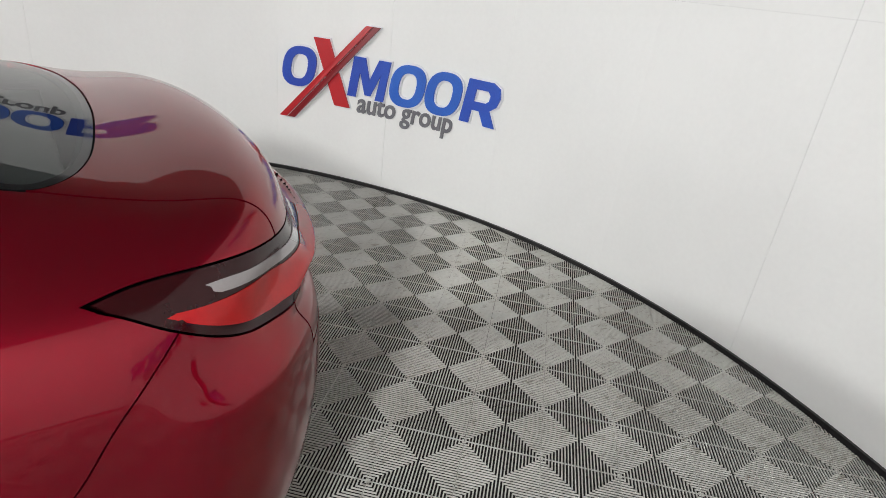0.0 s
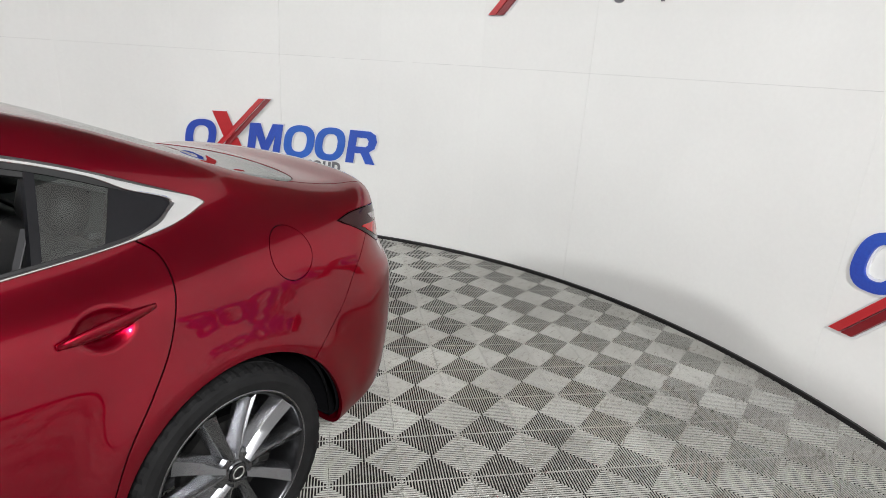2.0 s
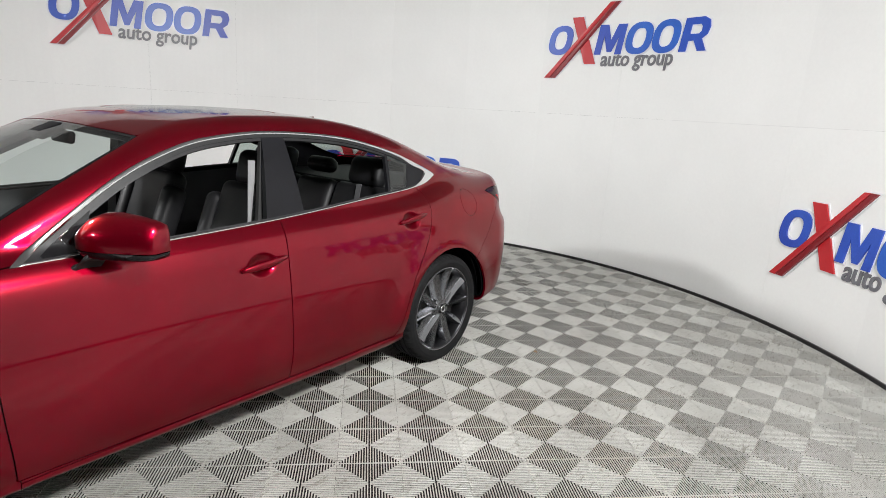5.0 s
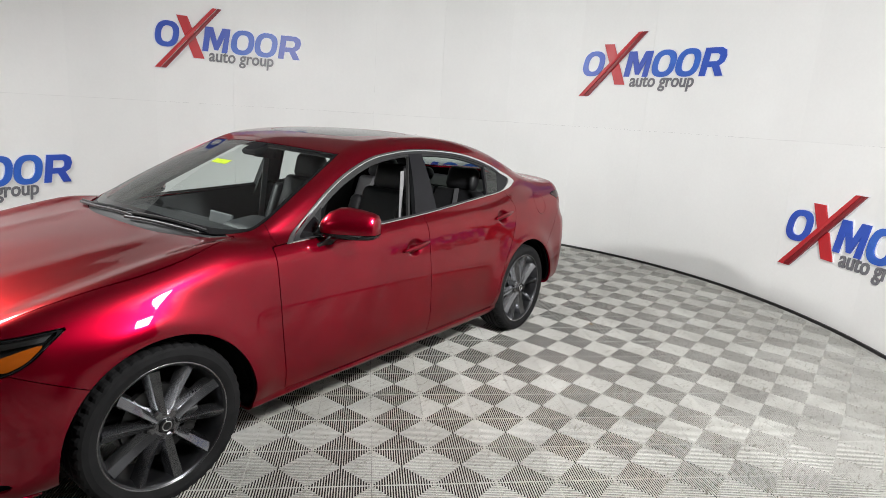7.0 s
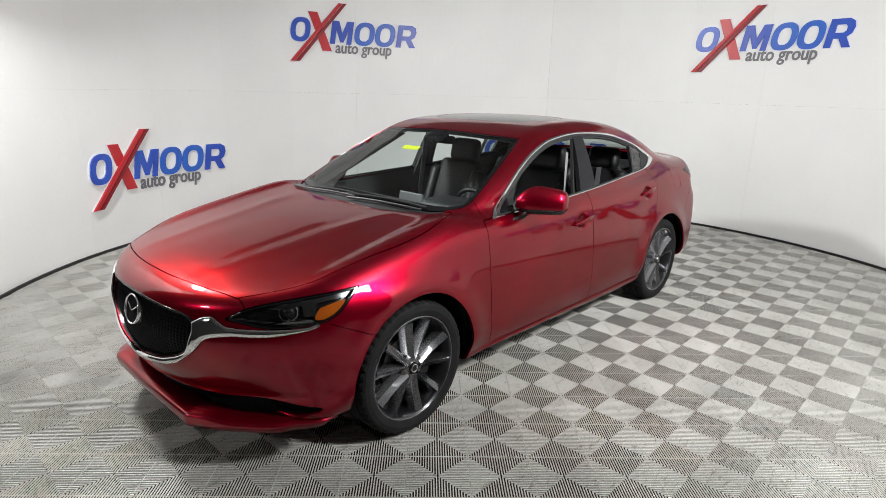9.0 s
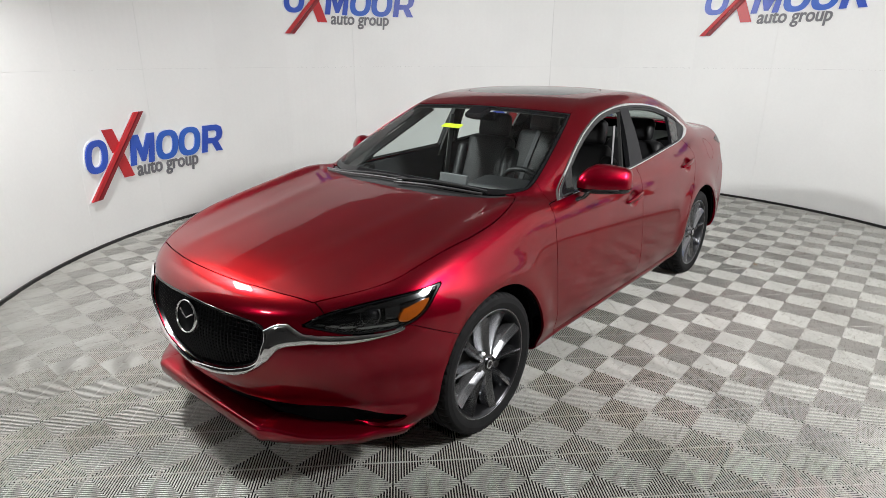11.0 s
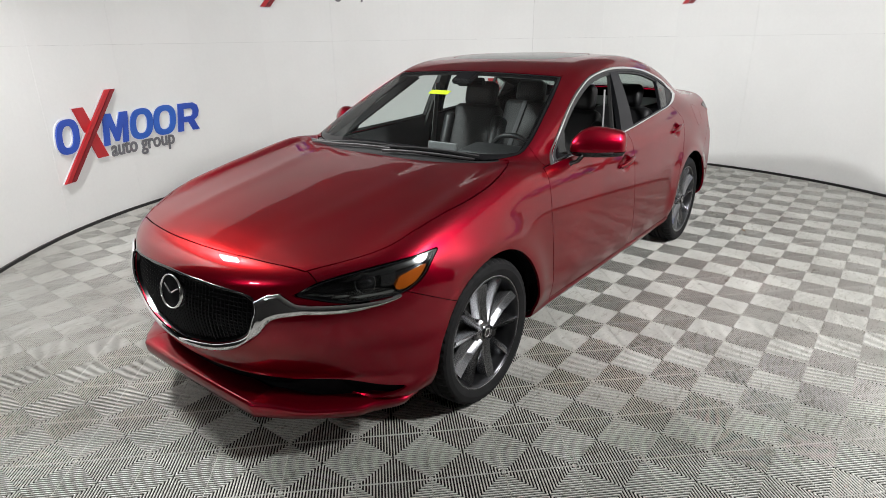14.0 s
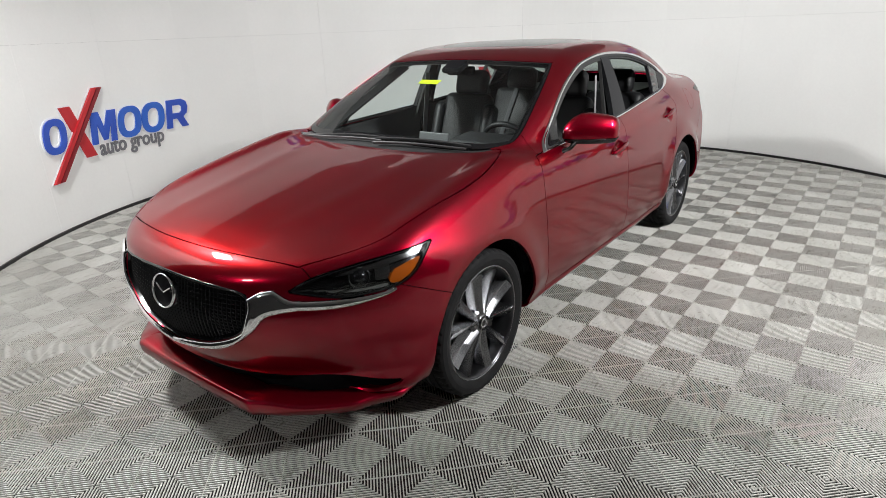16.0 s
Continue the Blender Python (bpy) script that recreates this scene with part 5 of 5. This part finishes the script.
def car_seat(x, y):
    seat = empty("front_seat", pose(x, y, 0), car)
    tagged(seat, "black leather front seat with headrest")
    part("seat", cushion(0.52, 0.34, 0.16, pose(0.02, 0, 0.46, 0, -8, 0), 0.05, None, 0.02), CABIN, seat, smooth=True)
    for s in (1, -1):
        part("bolster", cushion(0.50, 0.10, 0.17, pose(0.02, s * 0.215, 0.475, 0, -8, 0), 0.045), CABIN, seat, smooth=True)
        part("back_bolster", cushion(0.13, 0.10, 0.54, pose(-0.315, s * 0.215, 0.80, 0, -20, 0), 0.045), CABIN, seat, smooth=True)
        part("post", spun([(-0.07, 0.007), (0.07, 0.007)], 10), SATIN_CHROME, seat).matrix_basis = pose(-0.455, s * 0.06, 1.10, 90, 0, 0) @ pose(0, 0, 0, 0, 0, 0)
    part("backrest", cushion(0.12, 0.40, 0.66, pose(-0.345, 0, 0.81, 0, -20, 0), 0.05), CABIN, seat, smooth=True)
    part("headrest", cushion(0.11, 0.27, 0.19, pose(-0.485, 0, 1.195, 0, -14, 0), 0.05), CABIN, seat, smooth=True)
    return seat


car_seat(0.04, 0.37)
car_seat(0.12, -0.37)
rear = empty("rear_seat", None, car)
tagged(rear, "black leather rear bench with three headrests")
part("seat", cushion(0.50, 1.28, 0.16, pose(-0.76, 0, 0.45, 0, -8, 0), 0.05), CABIN, rear, smooth=True)
for y, w in ((0.42, 0.46), (-0.42, 0.46), (0.0, 0.34)):
    part("backrest", cushion(0.14, w, 0.62, pose(-1.08, y, 0.78, 0, -22, 0), 0.05), CABIN, rear, smooth=True)
    part("headrest", cushion(0.11, 0.27 if y else 0.24, 0.18 if y else 0.10, pose(-1.195, y, 1.155 if y else 1.16, 0, -16, 0), 0.05), CABIN, rear, smooth=True)
bm = bmesh.new()
cushion(0.42, 1.46, 0.22, pose(0.86, 0, 0.86, 0, 4, 0), 0.08, bm)
cushion(0.26, 1.44, 0.16, pose(0.63, 0, 0.84, 0, 14, 0), 0.06, bm)
cushion(0.24, 0.40, 0.10, pose(0.60, 0.37, 0.955, 0, 6, 0), 0.045, bm)
part("dashboard", bm, CABIN_SOFT, car, "black soft dashboard", smooth=True)
part("dash_trim", box(0.02, 1.30, 0.035, pose(0.505, 0, 0.855, 0, 14, 0), 0.008), SCREEN_GREY, car, "satin grey dashboard strip")
part("display", box(0.016, 0.22, 0.075, pose(0.60, 0.0, 0.965, 0, -12, 0), 0.006), SCREEN_GREY, car, "grey-backed centre display")
part("console", cushion(1.10, 0.24, 0.30, pose(0.05, 0, 0.46, 0, 6, 0), 0.05), CABIN_SOFT, car, "black centre console", smooth=True)
wheel = empty("steering_wheel", pose(0.335, 0.37, 0.885, 0, -66, 0), car)
tagged(wheel, "black leather steering wheel")
bm = bmesh.new()
rings = []
for k in range(48):
    a = 2 * math.pi * k / 48
    rings.append([bm.verts.new(((0.178 + 0.016 * math.cos(b)) * math.cos(a), (0.178 + 0.016 * math.cos(b)) * math.sin(a), 0.016 * math.sin(b))) for b in np.linspace(0, 2 * math.pi, 12, endpoint=False)])
for k in range(48):
    a, b = rings[k], rings[(k + 1) % 48]
    for i in range(12):
        bm.faces.new((a[i], a[(i + 1) % 12], b[(i + 1) % 12], b[i]))
part("grip", bm, CABIN, wheel, smooth=True)
part("boss", cushion(0.13, 0.16, 0.05, pose(0, 0, -0.02), 0.022), CABIN, wheel, smooth=True)
for m in (pose(0, 0.12, -0.012), pose(0, -0.12, -0.012), pose(-0.12, 0, -0.012, 0, 0, 90)):
    part("spoke", box(0.045, 0.11, 0.016, m, 0.006), SCREEN_GREY, wheel, "satin grey spoke")
roof_in, _ = split(inner, -(inner[0][:, 2] - 1.30))
panel("headliner", both(lifted(roof_in, -0.018)), LINER, car, "pale grey headliner", 0)
for s in (1, -1):
    for key, x0, x1 in (("front", -0.22, 0.80), ("rear", -1.16, -0.26)):
        door = doors[key + "_door", s < 0]
        n = 14
        rings = []
        for t in np.linspace(0, 1, n):
            x = x0 + (x1 - x0) * t
            belt = 1.000 - 0.055 * (x - 0.3)
            ring = []
            for z, off in ((0.30, 0.10), (0.52, 0.11), (0.66, 0.10), (0.70, 0.16), (0.76, 0.16), (0.80, 0.10), (belt - 0.03, 0.075), (belt - 0.005, 0.05)):
                p, nn = side_point(x, z)
                ring.append((x, s * (p[1] - off), z))
            rings.append(ring)
        part("door_card", swept(rings), CABIN_SOFT, door, "black inner door trim", smooth=True)
part("parcel_shelf", box(0.72, 1.10, 0.02, pose(-1.58, 0, 1.066), 0.006), CABIN_SOFT, car, "black parcel shelf")
part("cabin_floor", box(2.2, 1.40, 0.03, pose(-0.35, 0, 0.27), 0.01), CABIN_SOFT, car, "dark carpet floor")
part("rear_mirror", cushion(0.03, 0.20, 0.055, pose(0.30, 0.0, 1.335, 0, -10, 0), 0.014), SHELL, car, "black interior mirror", smooth=True)
part("camera_housing", cushion(0.12, 0.14, 0.04, pose(0.36, 0.0, 1.362, 0, 24, 0), 0.02), SHELL, car, "black camera housing behind the windscreen", smooth=True)
for s in (1, -1):
    bm = box(0.004, 0.042, 0.56, pose(-1.08, s * 0.47, 0.80, 0, -22, 0) @ pose(0.075, 0, 0, s * 9, 0, 0), 0.001, 1)
    part("seat_belt", bm, STRAP, car, "grey seat belt")
    part("seat_belt", box(0.042, 0.004, 0.70, pose(-0.178, s * 0.690, 0.93, s * 3, -5, s * 12), 0.001, 1), PALE_STRAP, car, "pale grey belt hanging beside the door pillar")
    pts = [((-0.18 - 0.10 * t, s * (0.750 - 0.11 * t), 0.95 + 0.42 * t)) for t in np.linspace(0, 1, 6)]
    part("pillar_trim", swept([[(x - 0.04, y, z), (x + 0.03, y + s * 0.01, z), (x + 0.03, y + s * 0.03, z), (x - 0.04, y + s * 0.03, z)] for x, y, z in pts], True), DARK_LINER, car, "dark grey pillar trim")
    pts = [((0.88 - 0.72 * t, s * (0.690 - 0.11 * t), 0.995 + 0.365 * t)) for t in np.linspace(0, 1, 8)]
    part("screen_pillar_trim", swept([[(x, y - s * 0.03, z - 0.02), (x + 0.02, y + s * 0.005, z), (x - 0.03, y + s * 0.035, z - 0.02), (x - 0.05, y, z - 0.03)] for x, y, z in pts], True), DARK_LINER, car, "dark grey windscreen pillar trim")

# yellow paper sticker on the windscreen
sp, sn = top_point(0.565, -0.045)
part("sticker", box(0.150, 0.046, 0.0015, Matrix.Translation(sp - sn * 0.010) @ Vector(sn).to_track_quat("Z", "Y").to_matrix().to_4x4() @ pose(0, 0, 0, 0, 0, 0), 0.0), STICKER, car, "yellow paper sticker inside the windscreen")


# front lip: a red blade under the bumper, ahead of the dark slot, that runs out into the bumper's sides
def lip_ring(x, y, nx, ny, deep=1.0, low=0.0):
    a = abs(y)
    rise = -0.022 * float(ease(a, 0.46, 0.62))
    t = 0.288 + rise
    sec = ((-0.125, t - 0.012), (-0.085, t), (-0.040, t - 0.004), (-0.012, t - 0.010), (-0.002, t - 0.016), (0.0, t - 0.024), (-0.003, min(0.236 + low, t - 0.030)), (-0.010, min(0.214 + low, t - 0.034)), (-0.022, 0.207 + low), (-0.060, 0.205 + low), (-0.125, 0.212 + low))
    return [(x + nx * d * deep, y + ny * d * deep, z) for d, z in sec]


plan = []
for a in np.linspace(0, 0.74, 70):
    bend = max(0.0, a - 0.40)
    slope = 0.08 * a + (0.40 * float(ease(bend, 0, 0.05)) + 1.7 * bend)
    plan.append((2.352 - 0.04 * a**2 - 0.40 * bend * float(ease(bend, 0, 0.05)) - 0.85 * bend**2, a, 1 / math.hypot(1, slope), slope / math.hypot(1, slope)))
x0, y0, nx, ny = plan[69]
for t in np.linspace(0.08, 1, 14):
    x = x0 - 0.25 * t
    e = float(ease(t, 0.05, 0.75))
    y = (1 - e) * (y0 + 0.25 * t * 0.62) + e * (side_point(x, 0.29)[0][1] - 0.002 - 0.03 * float(ease(t, 0.6, 1.0)))
    k = math.hypot(nx * (1 - t) + 0.15 * t, ny * (1 - t) + t)
    plan.append((x, y - 0.010 * t, (nx * (1 - t) + 0.15 * t) / k, (ny * (1 - t) + t) / k))
rise = [0.026 * float(ease(2.10 - p[0], 0.10, 0.30)) for p in plan]
rings = [lip_ring(x, -y, nx, -ny, 1.0, r) for (x, y, nx, ny), r in zip(plan[::-1], rise[::-1])] + [lip_ring(x, y, nx, ny, 1.0, r) for (x, y, nx, ny), r in zip(plan[1:], rise[1:])]
part("front_lip", swept(rings, True), PAINT, car, "red blade along the bumper's lower edge", angle=50)
back_wall = [(2.222 - 0.12 * a**2 - 0.70 * a**4, a) for a in np.linspace(-0.78, 0.78, 40)]
part("intake_backing", swept([[(x, y, 0.236), (x, y, 0.425), (x - 0.02, y, 0.425), (x - 0.02, y, 0.236)] for x, y in back_wall], True), SHELL, car, "black plastic behind the lower intake")


# ---- small things on the floor ----
def dry_leaf(x, y, turn, size):
    """A small curled leaf with an uneven edge and a stalk."""
    bm = bmesh.new()
    mid = bm.verts.new((0, 0, 0.006))
    rim = []
    for k in range(14):
        a = 2 * math.pi * k / 14
        r = size * (1.0 if k % 2 else 0.72) * (1 + 0.25 * math.cos(a)) * random.uniform(0.85, 1.1)
        rim.append(bm.verts.new((r * math.cos(a), r * 0.8 * math.sin(a), 0.001 + 0.006 * random.random())))
    for k in range(14):
        bm.faces.new((mid, rim[k], rim[(k + 1) % 14]))
    low = bmesh.ops.extrude_face_region(bm, geom=bm.faces[:])
    bmesh.ops.translate(bm, vec=(0, 0, -0.0008), verts=[g for g in low["geom"] if isinstance(g, bmesh.types.BMVert)])
    box(size * 1.1, 0.0016, 0.0016, pose(-size * 1.2, 0, 0.0015), 0.0, 1, bm)
    ob = part("dry_leaf", bm, LEAF, angle=40)
    ob.matrix_basis = pose(x, y, 0, 0, 0, turn)
    return tagged(ob, "small curled dry tan leaf lying on the floor tiles", "leaf")


LEAF = material("dry_leaf_tan", (0.42, 0.25, 0.10), 0.8, vary=0.25, scale=60, fine=300, bump=0.3)
dry_leaf(-1.968, 1.276, 30, 0.017)
